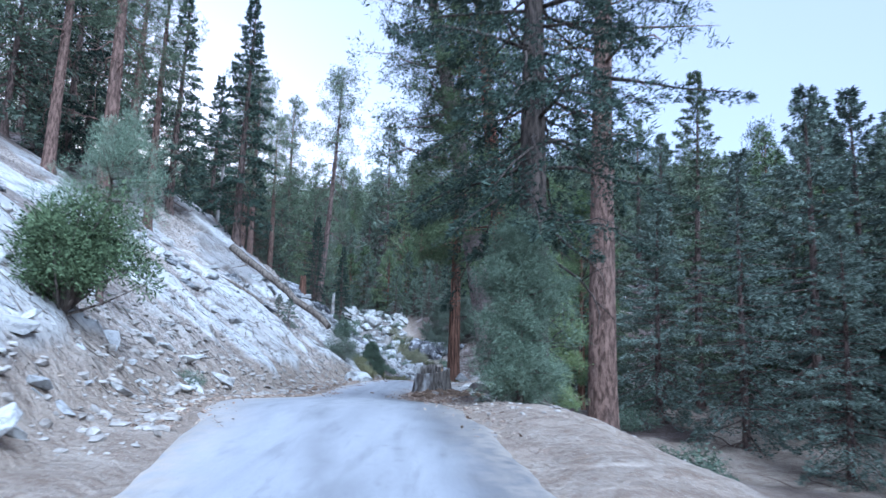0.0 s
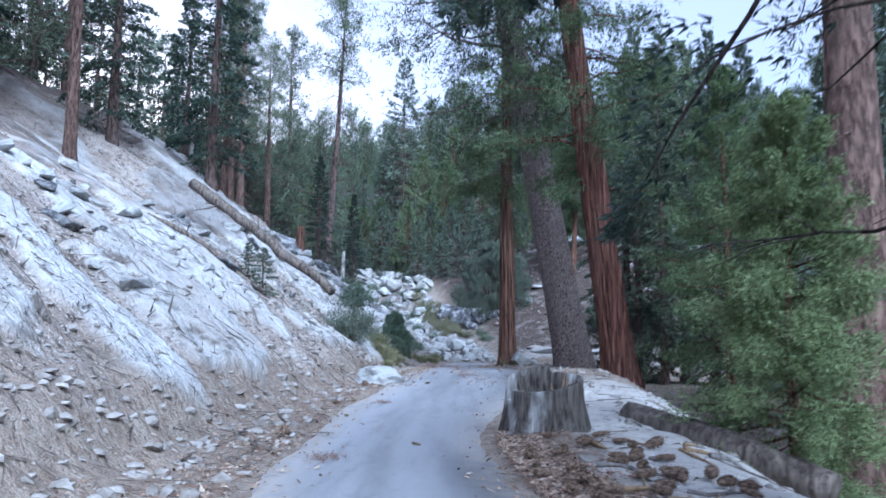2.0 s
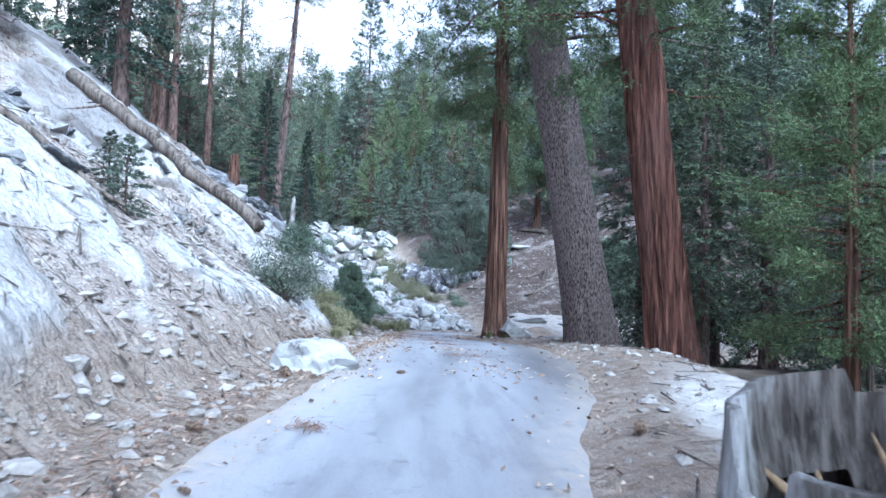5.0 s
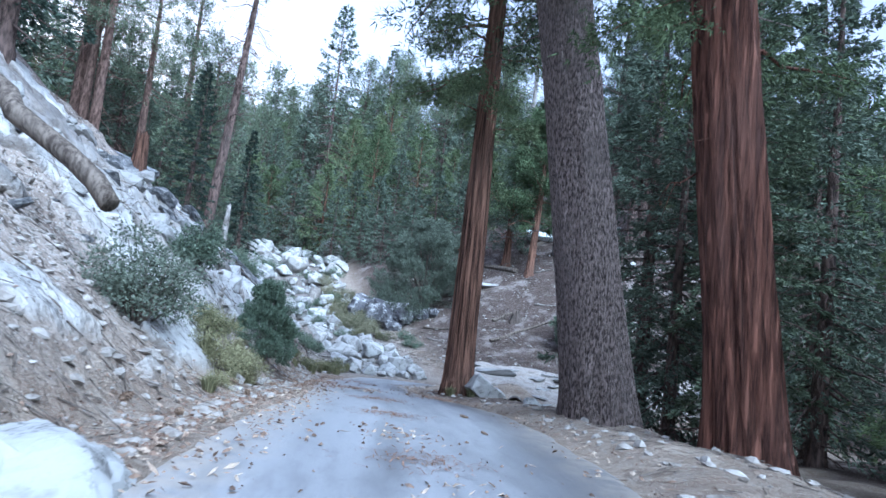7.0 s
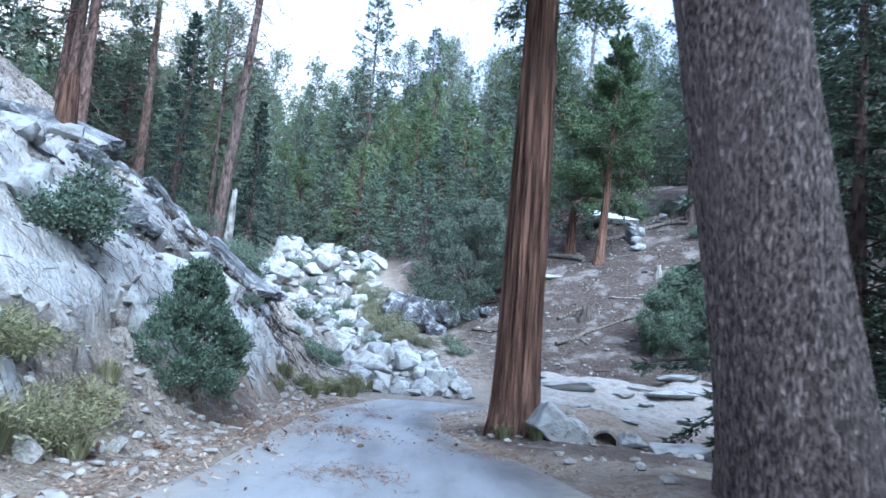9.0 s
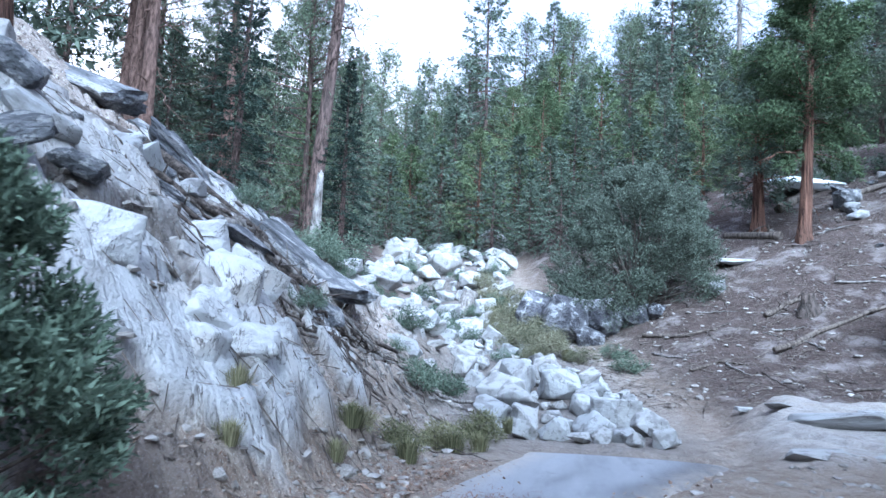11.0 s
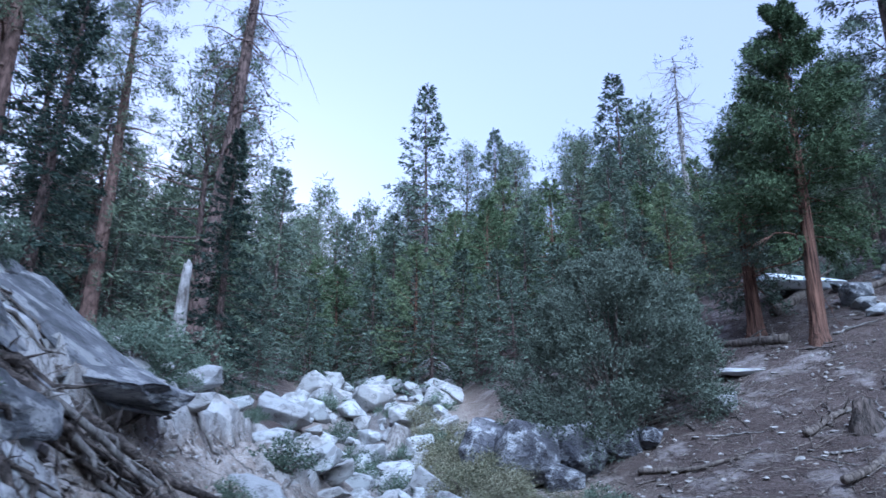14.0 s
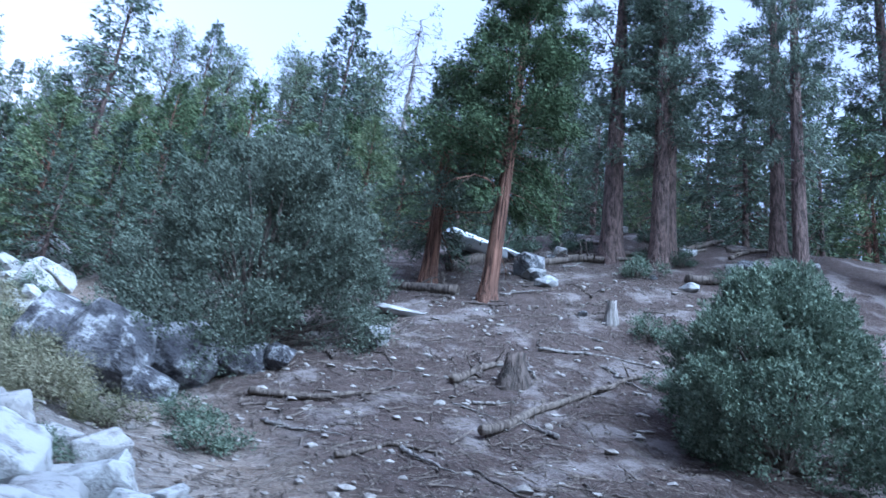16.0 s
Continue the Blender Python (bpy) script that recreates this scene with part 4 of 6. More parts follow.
# dry brush between the creek boulders
brush = stand(shrub("shrub", "dry olive brush between the creek boulders", 68, 0.8, 0.75, 40, 110, 0.10, GRASS, DEADWOOD, 0.22), -3.2, 79.4)
for x, y, s in [(-2.7, 80.8, 1.1), (-3.9, 81.6, 1.2), (-3.4, 77.2, 1.0), (-1.7, 76.4, 0.9), (-3.1, 82.8, 1.1), (-2.6, 78.2, 0.9), (-4.6, 84.2, 1.1), (-3.7, 85.6, 1.1), (-0.8, 75.0, 0.7), (-2.4, 74.6, 0.7), (-5.8, 88.0, 1.1), (-2.2, 76.9, 1.2), (-2.9, 76.0, 1.0), (-2.3, 79.3, 1.2), (-3.6, 80.4, 1.1), (-4.3, 82.6, 1.0), (-2.0, 75.4, 0.9), (-5.2, 86.4, 0.9)]:
    again(brush, x, y, 0.05, 61 * x, s)

# yellow brush at the foot of the bank, green growth between the boulders
straw = stand(shrub("shrub", "yellow-green dry brush at the foot of the bank", 69, 0.55, 0.6, 34, 120, 0.09, STRAW, DEADWOOD, 0.16), -4.5, 47.0)
for x, y, s in [(-4.7, 45.4, 1.1), (-5.2, 46.6, 1.1), (-5.3, 47.6, 0.9), (-4.7, 48.4, 0.8), (-4.2, 61.4, 0.8), (-3.7, 62.8, 1.0), (-3.1, 64.6, 1.1), (-4.6, 60.2, 0.6), (-4.4, 44.4, 0.5)]:
    again(straw, x, y, -0.03, 67 * x, s)
for x, y, s in [(-4.9, 78.2, 0.9), (-6.4, 80.5, 1.0), (-5.6, 83.4, 0.8), (-8.6, 86.2, 1.1), (-7.0, 89.4, 0.9), (-10.4, 91.0, 1.2), (-5.2, 93.2, 1.0), (-3.4, 74.2, 0.6), (-1.2, 71.6, 0.55), (-9.4, 95.6, 1.1), (-6.0, 76.6, 0.9), (-7.4, 83.0, 0.9), (0.4, 75.6, 0.7)]:
    again(low, x, y, 0.0, 53 * x, s)

# trees of the open slope beyond the creek
stand(conifer("cedar_tree", "leaning cedar with red trunk on the open slope", 70, 14.5, 0.30, "cedar", 0.28, 3.6, 130, 230, 0.25, BARK_CEDAR, CEDAR, 20, 20, 0.08, 0.05, 3, nblade=4), 9.4, 83.8)
stand(conifer("cedar_tree", "dark spreading cedar on the open slope", 71, 9.0, 0.32, "cedar", 0.22, 3.2, 80, 70, 0.30, BARK_CEDAR, FIR, 16, 12, 0.08), 8.1, 86.4)
big = stand(conifer("pine_tree", "tall dark pine on the open slope", 72, 22, 0.48, "cedar", 0.26, 3.6, 100, 80, 0.38, BARK_PINE, FIR, 20, 24, 0.08, dead=8), 16.4, 87.2)
again(big, 17.5, 85.4, -0.1, 120, 0.85)
again(big, 18.7, 86.6, -0.1, 230, 0.95)
again(big, 19.8, 80.4, -0.1, 310, 0.6, 1.5)
again(big, 24.6, 80.2, -0.1, 40, 0.85)
again(big, 23.2, 84.8, -0.1, 170, 0.75, 1.2)

# trees of the bank
lp = stand(conifer("pine_tree", "tall pine with bare lower trunk on the bank", 73, 26, 0.44, "pine", 0.42, 3.6, 60, 70, 0.34, BARK_RED, PINE, 14, 14, 0.06, dead=14, nblade=7), -18.7, 38.8)
again(lp, -19.6, 47.3, -0.1, 100, 0.7, 1.1)
again(lp, -27.0, 60.0, -0.1, 200, 0.9)
again(lp, -21.5, 80.0, -0.1, 50, 0.95)
again(lp, -22.6, 80.6, -0.1, 150, 0.9)
again(lp, -23.6, 81.4, -0.1, 260, 1.0)
again(lp, -23.3, 106.7, -0.1, 20, 1.0, 1.1)
again(lp, -20.6, 36.6, -0.1, 210, 0.75)
again(lp, -21.0, 87.5, -0.1, 330, 0.85)
lf = stand(conifer("fir_tree", "tall dark fir on the bank", 74, 22, 0.36, "fir", 0.08, 3.6, 150, 90, 0.32, BARK_PINE, FIRDARK, 12, 12, dead=6), -17.3, 59.8)
again(lf, -12.6, 71.6, -0.1, 80, 0.46)
again(lf, -10.8, 78.3, -0.1, 180, 0.42)
again(lf, -20.5, 53.0, -0.1, 30, 0.8)
again(lf, -23.0, 70.0, -0.1, 30, 0.8)
again(lf, -26.0, 48.0, -0.1, 130, 0.9)
stand(conifer("pine_tree", "half-dead leaning pine with bare branches", 75, 30, 0.42, "pine", 0.66, 3.8, 44, 70, 0.4, BARK_PINE, PINE, 14, 16, 0.05, 0.05, 70, deadlong=0.8), -14.3, 84.0)
stand(conifer("dead_tree", "bare dead grey tree", 76, 28, 0.5, "pine", 0.95, 4.2, 4, 20, 0.5, BARK_GREY, PINE, 12, 16, 0.05, 0.0, 130, deadlong=0.95), 18.0, 132.0)

# kinds for the forest
FIRS = [conifer("fir_tree", "dark green fir with drooping tiered branches", 20 + i, 16 + 2 * i, 0.24, "fir", 0.04 + 0.03 * i, 4.9, 120, 36, 0.50, BARK_PINE, FIR, 7, 7, thin=0.9) for i in range(3)]
PINES = [conifer("pine_tree", "tall pine with open tufted crown", 30 + i, 20, 0.28, "pine", 0.26 - 0.07 * i, 4.9, 74, 42, 0.52, BARK_PINE, PINE, 7, 7, dead=5, nblade=5, thin=1.2) for i in range(3)]
CEDARS = [conifer("cedar_tree", "conical green incense cedar", 40 + i, 15, 0.28, "cedar", 0.05, 4.8, 110, 38, 0.48, BARK_CEDAR, CEDAR, 7, 7, nblade=4) for i in range(2)]
SMALL = [conifer("young_fir", "small bushy young fir", 50 + i, 7, 0.09, "fir", 0.03, 2.7, 90, 36, 0.28, BARK_PINE, FIR, 7, 7) for i in range(2)]
FAR = [conifer("fir_tree", "green fir on the far slope", 85, 17, 0.25, "fir", 0.05, 4.9, 70, 26, 0.85, BARK_PINE, FIR, 5, 4),
       conifer("pine_tree", "tufted pine on the far slope", 86, 20, 0.28, "pine", 0.22, 5.0, 52, 34, 0.80, BARK_PINE, PINE, 5, 4, nblade=4, thin=1.5),
       conifer("cedar_tree", "conical cedar on the far slope", 87, 15, 0.28, "cedar", 0.05, 4.7, 64, 26, 0.85, BARK_CEDAR, CEDAR, 5, 4, nblade=3)]
# white-fir needles lightened further, painting valley haze into their colour
HAZYFIR = leaf_material("hazed_fir_needles", (0.11, 0.15, 0.125), (0.21, 0.26, 0.21), (0.16, 0.205, 0.17))
stand(conifer("cedar_tree", "light green incense cedar below the road", 90, 12, 0.2, "cedar", 0.12, 2.9, 150, 170, 0.15, BARK_CEDAR, BRIGHT, 10, 10, nblade=6, thin=0.8), 7.8, 40.2)
NEAR = [conifer("fir_tree", "dark fir with drooping branches below the road", 80 + i, 17 + 3 * i, 0.26, "fir", 0.05 + 0.05 * i, 3.4, 140, 100, 0.27, BARK_PINE, (FIR, PINE)[i], 8, 9, nblade=3, dead=8, thin=0.85) for i in range(2)]
NEAR += [conifer("fir_tree", "grey-green fir in the valley below the road, paled for haze", 88 + i, 15 + 3 * i, 0.24, "fir", 0.03, 4.0 + 0.5 * i, 130, 100, 0.28, BARK_PINE, HAZYFIR, 8, 9, nblade=3, dead=4, thin=0.9) for i in range(2)]


def forest():
    rng = np.random.default_rng(5)
    spots = [(9.4, 83.8), (8.1, 86.4), (16.4, 87.2), (18.0, 85.5), (19.8, 80.4), (24.0, 84.0), (-14.3, 84.0)]
    first = {id(o): True for o in FIRS + PINES + CEDARS + SMALL + NEAR + FAR}

    def plant(ob, x, y, size, tall, turn):
        (stand if first.pop(id(ob), None) else again)(ob, x, y, -0.1, turn, size, tall)

    for x, y, i, s in [(8.3, 54.6, 0, 0.9), (8.4, 57.6, 0, 1.15), (11.2, 56.0, 1, 1.0), (8.4, 50.2, 1, 0.8), (11.0, 50.8, 0, 1.0), (13.2, 54.6, 1, 0.9), (10.8, 36.0, 2, 0.8), (12.5, 30.0, 3, 0.7),
                       (13.6, 24.5, 2, 0.6), (9.9, 44.0, 0, 0.6), (14.6, 41.0, 1, 1.0), (17.5, 20.5, 3, 0.8), (17.0, 33.0, 2, 1.1), (12.5, 13.0, 3, 0.55), (21.5, 27.0, 3, 1.0), (22.0, 38.0, 2, 1.2), (15.0, 47.0, 0, 0.9)]:
        plant(NEAR[i], x, y, s, 1.0, 83 * x)
        spots.append((x, y))
    for x, y, i, s in [(-14.6, 92.5, 0, 0.8), (-16.4, 95.0, 1, 1.0), (-13.6, 97.5, 1, 0.9), (-3.6, 95.6, 0, 0.7), (-1.6, 93.4, 1, 0.8), (0.8, 92.6, 0, 0.9), (-4.6, 99.4, 1, 1.1),
                       (-7.4, 101.0, 0, 1.2), (-10.4, 100.6, 1, 1.1), (-15.6, 89.0, 0, 0.6), (2.8, 94.6, 1, 1.0), (-13.0, 88.2, 1, 0.45), (-2.4, 97.8, 0, 1.0), (5.0, 92.0, 0, 0.9)]:
        plant(SMALL[i], x, y, s, 1.0, 71 * x)
        spots.append((x, y))
    plant(FIRS[2], -9.6, 121.0, 1.12, 1.15, 0)
    spots.append((-9.6, 121.0))
    # each band: count, x range, y range, gap, size range, shares of firs, pines, cedars, young firs
    bands = [(34, (-14, 13), (95, 107), 2.0, (0.40, 0.62), (0.25, 0.0, 0.35, 0.40)),
             (80, (-42, 44), (106, 135), 2.8, (0.48, 0.76), (0.34, 0.42, 0.22, 0.02)),
             (100, (-80, 80), (134, 200), 3.6, (0.65, 0.95), (0.30, 0.55, 0.15, 0.0)),
             (25, (18, 34), (4, 66), 3.8, (0.75, 1.15), (0.50, 0.15, 0.25, 0.10)),
             (44, (32, 80), (0, 130), 4.6, (0.9, 1.3), (0.45, 0.3, 0.25, 0.0)),
             (26, (21, 48), (72, 106), 3.6, (0.45, 0.7), (0.4, 0.25, 0.35, 0.0)),
             (34, (-62, -25), (10, 100), 4.6, (0.75, 1.1), (0.4, 0.45, 0.15, 0.0)),
             (12, (-26, -15), (86, 104), 2.6, (0.5, 0.8), (0.6, 0.1, 0.3, 0.0))]
    for count, xr, yr, gap, sizes, share in bands:
        got = tries = 0
        while got < count and tries < 4000:
            tries += 1
            x, y = rng.uniform(*xr), rng.uniform(*yr)
            if any((x - a) ** 2 + (y - b) ** 2 < gap * gap for a, b in spots):
                continue
            spots.append((x, y))
            got += 1
            which = int(rng.choice(4, p=share))
            pool = (FIRS, PINES, CEDARS, SMALL)[which]
            if which < 3 and (y > 133 or abs(x) > 32):
                pool = [FAR[which]]
            grow = 1.22 if 103 < y < 152 and -9 < x < 30 else 1.0
            plant(pool[rng.integers(len(pool))], x, y, grow * rng.uniform(*sizes), rng.uniform(0.85, 1.15), rng.uniform(0, 360))


forest()


def far_woods():
    """The woods on the far hillsides, joined."""
    rng = np.random.default_rng(6)
    n, per = 2600, 70
    a, d = rng.uniform(-1.75, 1.75, n), 150 + 330 * rng.random(n) ** 1.4
    x, y = np.sin(a) * d, 40 + np.cos(a) * d
    z = land(x, y)[0]
    H, r = rng.uniform(8, 14, n), rng.uniform(2.2, 3.6, n)
    t = rng.random((n, per)) ** 1.3
    az, rr = rng.random((n, per)) * 6.283, np.sqrt(rng.random((n, per))) * (1 - t) ** 0.7
    p = np.stack([x[:, None] + np.cos(az) * rr * r[:, None], y[:, None] + np.sin(az) * rr * r[:, None], z[:, None] + (0.04 + 0.92 * t) * H[:, None]], -1).reshape(-1, 3)
    w = np.stack([np.cos(az), np.sin(az), rng.normal(size=(n, per)) * 0.5 + 0.2], -1).reshape(-1, 3) + rng.normal(size=(n * per, 3)) * 0.4
    w /= np.linalg.norm(w, axis=1, keepdims=True)
    ln = rng.uniform(1.2, 2.6, n * per)
    v, f = blades(p, w, ln, ln * 0.55, rng)
    tagged(new("far_woods", mesh_np("far_woods", v, f, False, PINE)), "distant green conifer woods on the hillsides", "woods", kind="stuff")


far_woods()


# ------------------------------------------------------------------ rocks
def rock_mesh(name, seed, flat=1.0, subdiv=3):
    rng = random.Random(seed)
    bm = bmesh.new()
    bmesh.ops.create_icosphere(bm, subdivisions=subdiv, radius=1.0)
    cuts = [(Vector((rng.gauss(0, 1), rng.gauss(0, 1), rng.gauss(0, 1))).normalized(), rng.uniform(0.35, 0.75)) for _ in range(12)]
    for v in bm.verts:
        for n, d in cuts:
            k = v.co.dot(n) - d
            if k > 0:
                v.co -= n * k * 0.97
        v.co *= 1 + 0.05 * noise.noise(v.co * 2.2 + Vector((seed, 0, 0)))
        v.co.z *= flat
    me = bpy.data.meshes.new(name)
    bm.to_mesh(me)
    bm.free()
    me.materials.append(GRANITE)
    return me


def block_mesh(name, seed, boxy=0.64, cuts=3, bevel=0.055):
    """A broken granite block: flat faces, worn edges, uneven surface."""
    rng = random.Random(seed)
    bm = bmesh.new()
    for _ in range(15):
        v = Vector((rng.gauss(0, 1), rng.gauss(0, 1), rng.gauss(0, 1))).normalized()
        bm.verts.new([math.copysign(abs(c) ** boxy, c) * rng.uniform(0.8, 1.05) for c in v])
    bmesh.ops.convex_hull(bm, input=bm.verts[:])
    bmesh.ops.delete(bm, geom=[v for v in bm.verts if not v.link_faces], context="VERTS")
    bmesh.ops.dissolve_limit(bm, angle_limit=0.35, verts=bm.verts[:], edges=bm.edges[:])
    bmesh.ops.bevel(bm, geom=bm.edges[:], offset=bevel, segments=2, affect="EDGES", profile=0.6)
    bmesh.ops.triangulate(bm, faces=bm.faces[:])
    for _ in range(cuts):
        bmesh.ops.subdivide_edges(bm, edges=[e for e in bm.edges if e.calc_length() > 0.22], cuts=1)
        bmesh.ops.triangulate(bm, faces=bm.faces[:])
    for v in bm.verts:
        q = v.co + Vector((seed * 1.7, 0, 0))
        v.co *= 1 + 0.06 * noise.noise(q * 1.5) + 0.025 * noise.noise(q * 4.2) + 0.012 * noise.noise(q * 9.0)
        v.co.z *= 0.85
    me = bpy.data.meshes.new(name)
    bm.to_mesh(me)
    bm.free()
    me.polygons.foreach_set("use_smooth", [True] * len(me.polygons))
    me.materials.append(GRANITE)
    return me


def crag_mesh(seed):
    """A jagged outcrop with ledges."""
    me = rock_mesh("boulder", seed, 0.9, 4)
    for v in me.vertices:
        p = v.co.copy()
        v.co *= 1 + 0.22 * noise.noise(p * 1.7 + Vector((seed, 3, 0))) + 0.10 * noise.noise(p * 4.5 + Vector((seed, 0, 5)))
        v.co.z = v.co.z * 0.6 + 0.4 * (round(v.co.z * 4.0 + 0.4 * noise.noise(p * 2.0)) / 4.0)
    return me


ROCKS = [block_mesh("boulder", 60 + i) for i in range(12)]
CRAGS = [crag_mesh(130 + i) for i in range(5)]
PEBBLES = [block_mesh("stone", 90 + i, 0.55, 1, 0.06) for i in range(6)]
for me in PEBBLES:
    me.materials[0] = STONE


def rock(x, y, s, label, group="", tilt=(0, 0), turn=0.0, stretch=(1, 1, 1), kind=0, dz=0.1, name="boulder", mat=None, pool=None):
    pool = pool or ROCKS
    ob = new(name, pool[kind % len(pool)])
    if mat:
        ob.data = ob.data.copy()
        ob.data.materials[0] = mat
    ob.matrix_basis = pose(x, y, height(x, y) + dz * s, tilt[0], tilt[1], turn) @ Matrix.Diagonal((s * stretch[0], s * stretch[1], s * stretch[2], 1))
    return tagged(ob, label, "rock", group)


def boulders():
    """The dry creek: a pile of big blocks at its mouth, a chain of blocks up the channel, wide piles at its head."""
    rng = np.random.default_rng(9)
    cy = [64, 68, 70, 75, 80, 85, 90, 97]
    cx = [-0.8, -1.3, -1.7, -3.7, -5.2, -6.8, -8.3, -9.0]
    # each zone: count, y range, half width, size range, power
    zones = [(44, (65.2, 73.0), 2.0, (0.25, 1.05), 1.5), (46, (73, 83), 1.35, (0.22, 0.95), 1.8), (76, (83, 98), 3.9, (0.32, 1.5), 2.0),
             (90, (64.6, 98), 2.2, (0.10, 0.30), 1.0)]
    spots = []
    for count, (y0, y1), half, (lo, hi), power in zones:
        got = tries = 0
        while got < count and tries < 3000:
            tries += 1
            y = rng.uniform(y0, y1)
            x = float(np.interp(y, cy, cx) + half * rng.uniform(-1, 1))
            s = lo + (hi - lo) * rng.random() ** power
            if y < 67.2:
                s = min(s, 0.55)
            if any((x - a) ** 2 + (y - b) ** 2 < (0.74 * (s + c)) ** 2 for a, b, c in spots):
                continue
            spots.append((x, y, s))
            got += 1
            size = "big pale" if s > 0.6 else "pale"
            rock(x, y, s, size + " grey granite boulder in the dry creek", "creek boulders", (rng.uniform(-30, 30), rng.uniform(-30, 30)), rng.uniform(0, 360),
                 (1, rng.uniform(0.65, 1.1), rng.uniform(0.65, 1.05)), int(rng.integers(12)), 0.34, "boulder" if s > 0.3 else "cobble")


boulders()
for x, y, s, k in [(-2.0, 80.6, 1.6, 0), (-0.9, 79.7, 1.6, 1), (0.3, 79.5, 1.2, 2), (1.4, 79.3, 0.8, 3), (-1.8, 78.9, 0.8, 4), (2.4, 79.3, 0.5, 1), (-0.3, 78.4, 0.65, 0)]:
    rock(x, y, s, "dark mottled outcrop below the oak shrub", "", (8 * k, 20 - 6 * k), 70 * k, (1.15, 0.95, 0.95), k + 2, 0.3, mat=DARKROCK)
rock(-4.0, 35.7, 1.2, "pale granite slab boulder at the road edge", "", (0, -14), 75, (1.25, 0.9, 0.62), 3, 0.0, pool=CRAGS)
rock(1.85, 53.1, 0.6, "pale slanted granite block beside the cedar", "", (8, 26), 15, (1.15, 0.75, 0.85), 1, 0.35)
rock(5.2, 55.3, 0.8, "pale rounded granite boulder at the culvert", "", (0, 8), 10, (1.45, 0.9, 0.75), 3, 0.4)
rock(7.2, 56.4, 0.6, "pale granite block at the culvert", "", (5, 0), 70, (1.3, 0.9, 0.7), 6, 0.3)
rock(2.75, 56.0, 0.3, "pale granite block at the culvert", "", (5, 10), 40, (1.2, 0.9, 0.8), 7, 0.3)
rock(3.95, 55.6, 0.32, "pale granite block at the culvert", "", (5, 10), 140, (1.2, 0.9, 0.8), 0, 0.3)
rock(5.05, 80.3, 0.55, "pale square rock on the open slope", "", (0, 0), 20, (1.0, 0.8, 0.85), 3, 0.3)
rock(12.4, 86.8, 0.75, "rounded grey boulder on the open slope", "", (0, 0), 20, (1.0, 0.9, 1.0), 8, 0.4, mat=GREYROCK)
rock(6.4, 83.4, 0.9, "flat pale rock slab on the open slope", "", (8, 0), 10, (1.4, 0.7, 0.22), 2, 0.1)
rock(11.6, 90.4, 2.0, "snow-white rock slab under the trees", "", (12, 4), 10, (1.35, 0.8, 0.24), 2, 0.22, mat=SNOW)
rock(-12.0, 58.9, 0.85, "grey boulder perched on the bank", "", (0, 10), 0, (1.1, 1, 0.9), 4, 0.3, mat=GREYROCK)
rock(-10.0, 58.4, 0.6, "grey boulder perched on the bank", "", (0, 20), 60, (1.2, 0.9, 0.7), 6, 0.3, mat=GREYROCK)
rock(-6.6, 59.4, 0.78, "tall pale outcrop block in the bank", "", (0, 14), 20, (0.85, 0.95, 1.35), 2, -0.15, mat=PALE)
for x, y, s, k in [(-6.95, 61.0, 0.66, 1), (-5.5, 58.1, 0.46, 3), (-5.55, 58.9, 0.38, 5), (-6.2, 57.9, 0.6, 7), (-7.5, 60.2, 0.55, 8), (-6.9, 56.6, 0.5, 9), (-5.7, 57.0, 0.34, 10)]:
    rock(x, y, s, "pale jointed granite block in the bank", "bank blocks", (6 * k % 17, 18), 37 * k, (1.0, 1.1, 0.95), k, -0.25, mat=PALE)
rock(-7.7, 66.3, 1.15, "long flat grey slab lying down the crest of the bank", "bank slabs", (0, 34), 4, (1.7, 0.85, 0.3), 4, 0.02, mat=GREYROCK)
rngh = np.random.default_rng(59)
for k in range(22):
    x, y = float(rngh.uniform(3.2, 15)), float(rngh.uniform(63.4, 68.6))
    rock(x, y, float(0.25 + 0.75 * rngh.random() ** 1.8), "pale granite hump of the rock shelf", "shelf rocks", (float(rngh.uniform(-10, 10)), float(rngh.uniform(-10, 10))), float(rngh.uniform(-30, 30)), (1.7, 0.9, 0.36), k, 0.02)
for x, y, s, k in [(-8.3, 60.3, 0.8, 0), (-7.8, 62.5, 1.1, 1), (-7.1, 64.5, 1.1, 2), (-10.1, 64.0, 1.4, 3), (-9.4, 57.6, 0.9, 4), (-10.4, 56.4, 1.0, 2)]:
    rock(x, y, s, "grey tilted slab on the crest of the bank", "bank slabs", (-8, 40), 6 * k - 12, (0.9, 1.6, 0.32), k, -0.05, mat=GREYROCK, pool=CRAGS)
for x, y, s, k, t in [(-7.3, 66.5, 1.3, 1, 20), (-8.6, 67.2, 1.4, 3, 35), (-10.2, 67.6, 1.6, 5, 30), (-12.0, 67.0, 1.7, 7, 25), (-14.0, 65.5, 1.8, 2, 25), (-6.4, 63.4, 0.7, 0, 40), (-8.0, 64.0, 0.9, 4, 40)]:
    rock(x, y, s, "grey tilted slab on the crest of the bank", "bank slabs", (5, t), 12 * k - 40, (1.7, 0.85, 0.42), k, 0.0, mat=GREYROCK, pool=CRAGS)


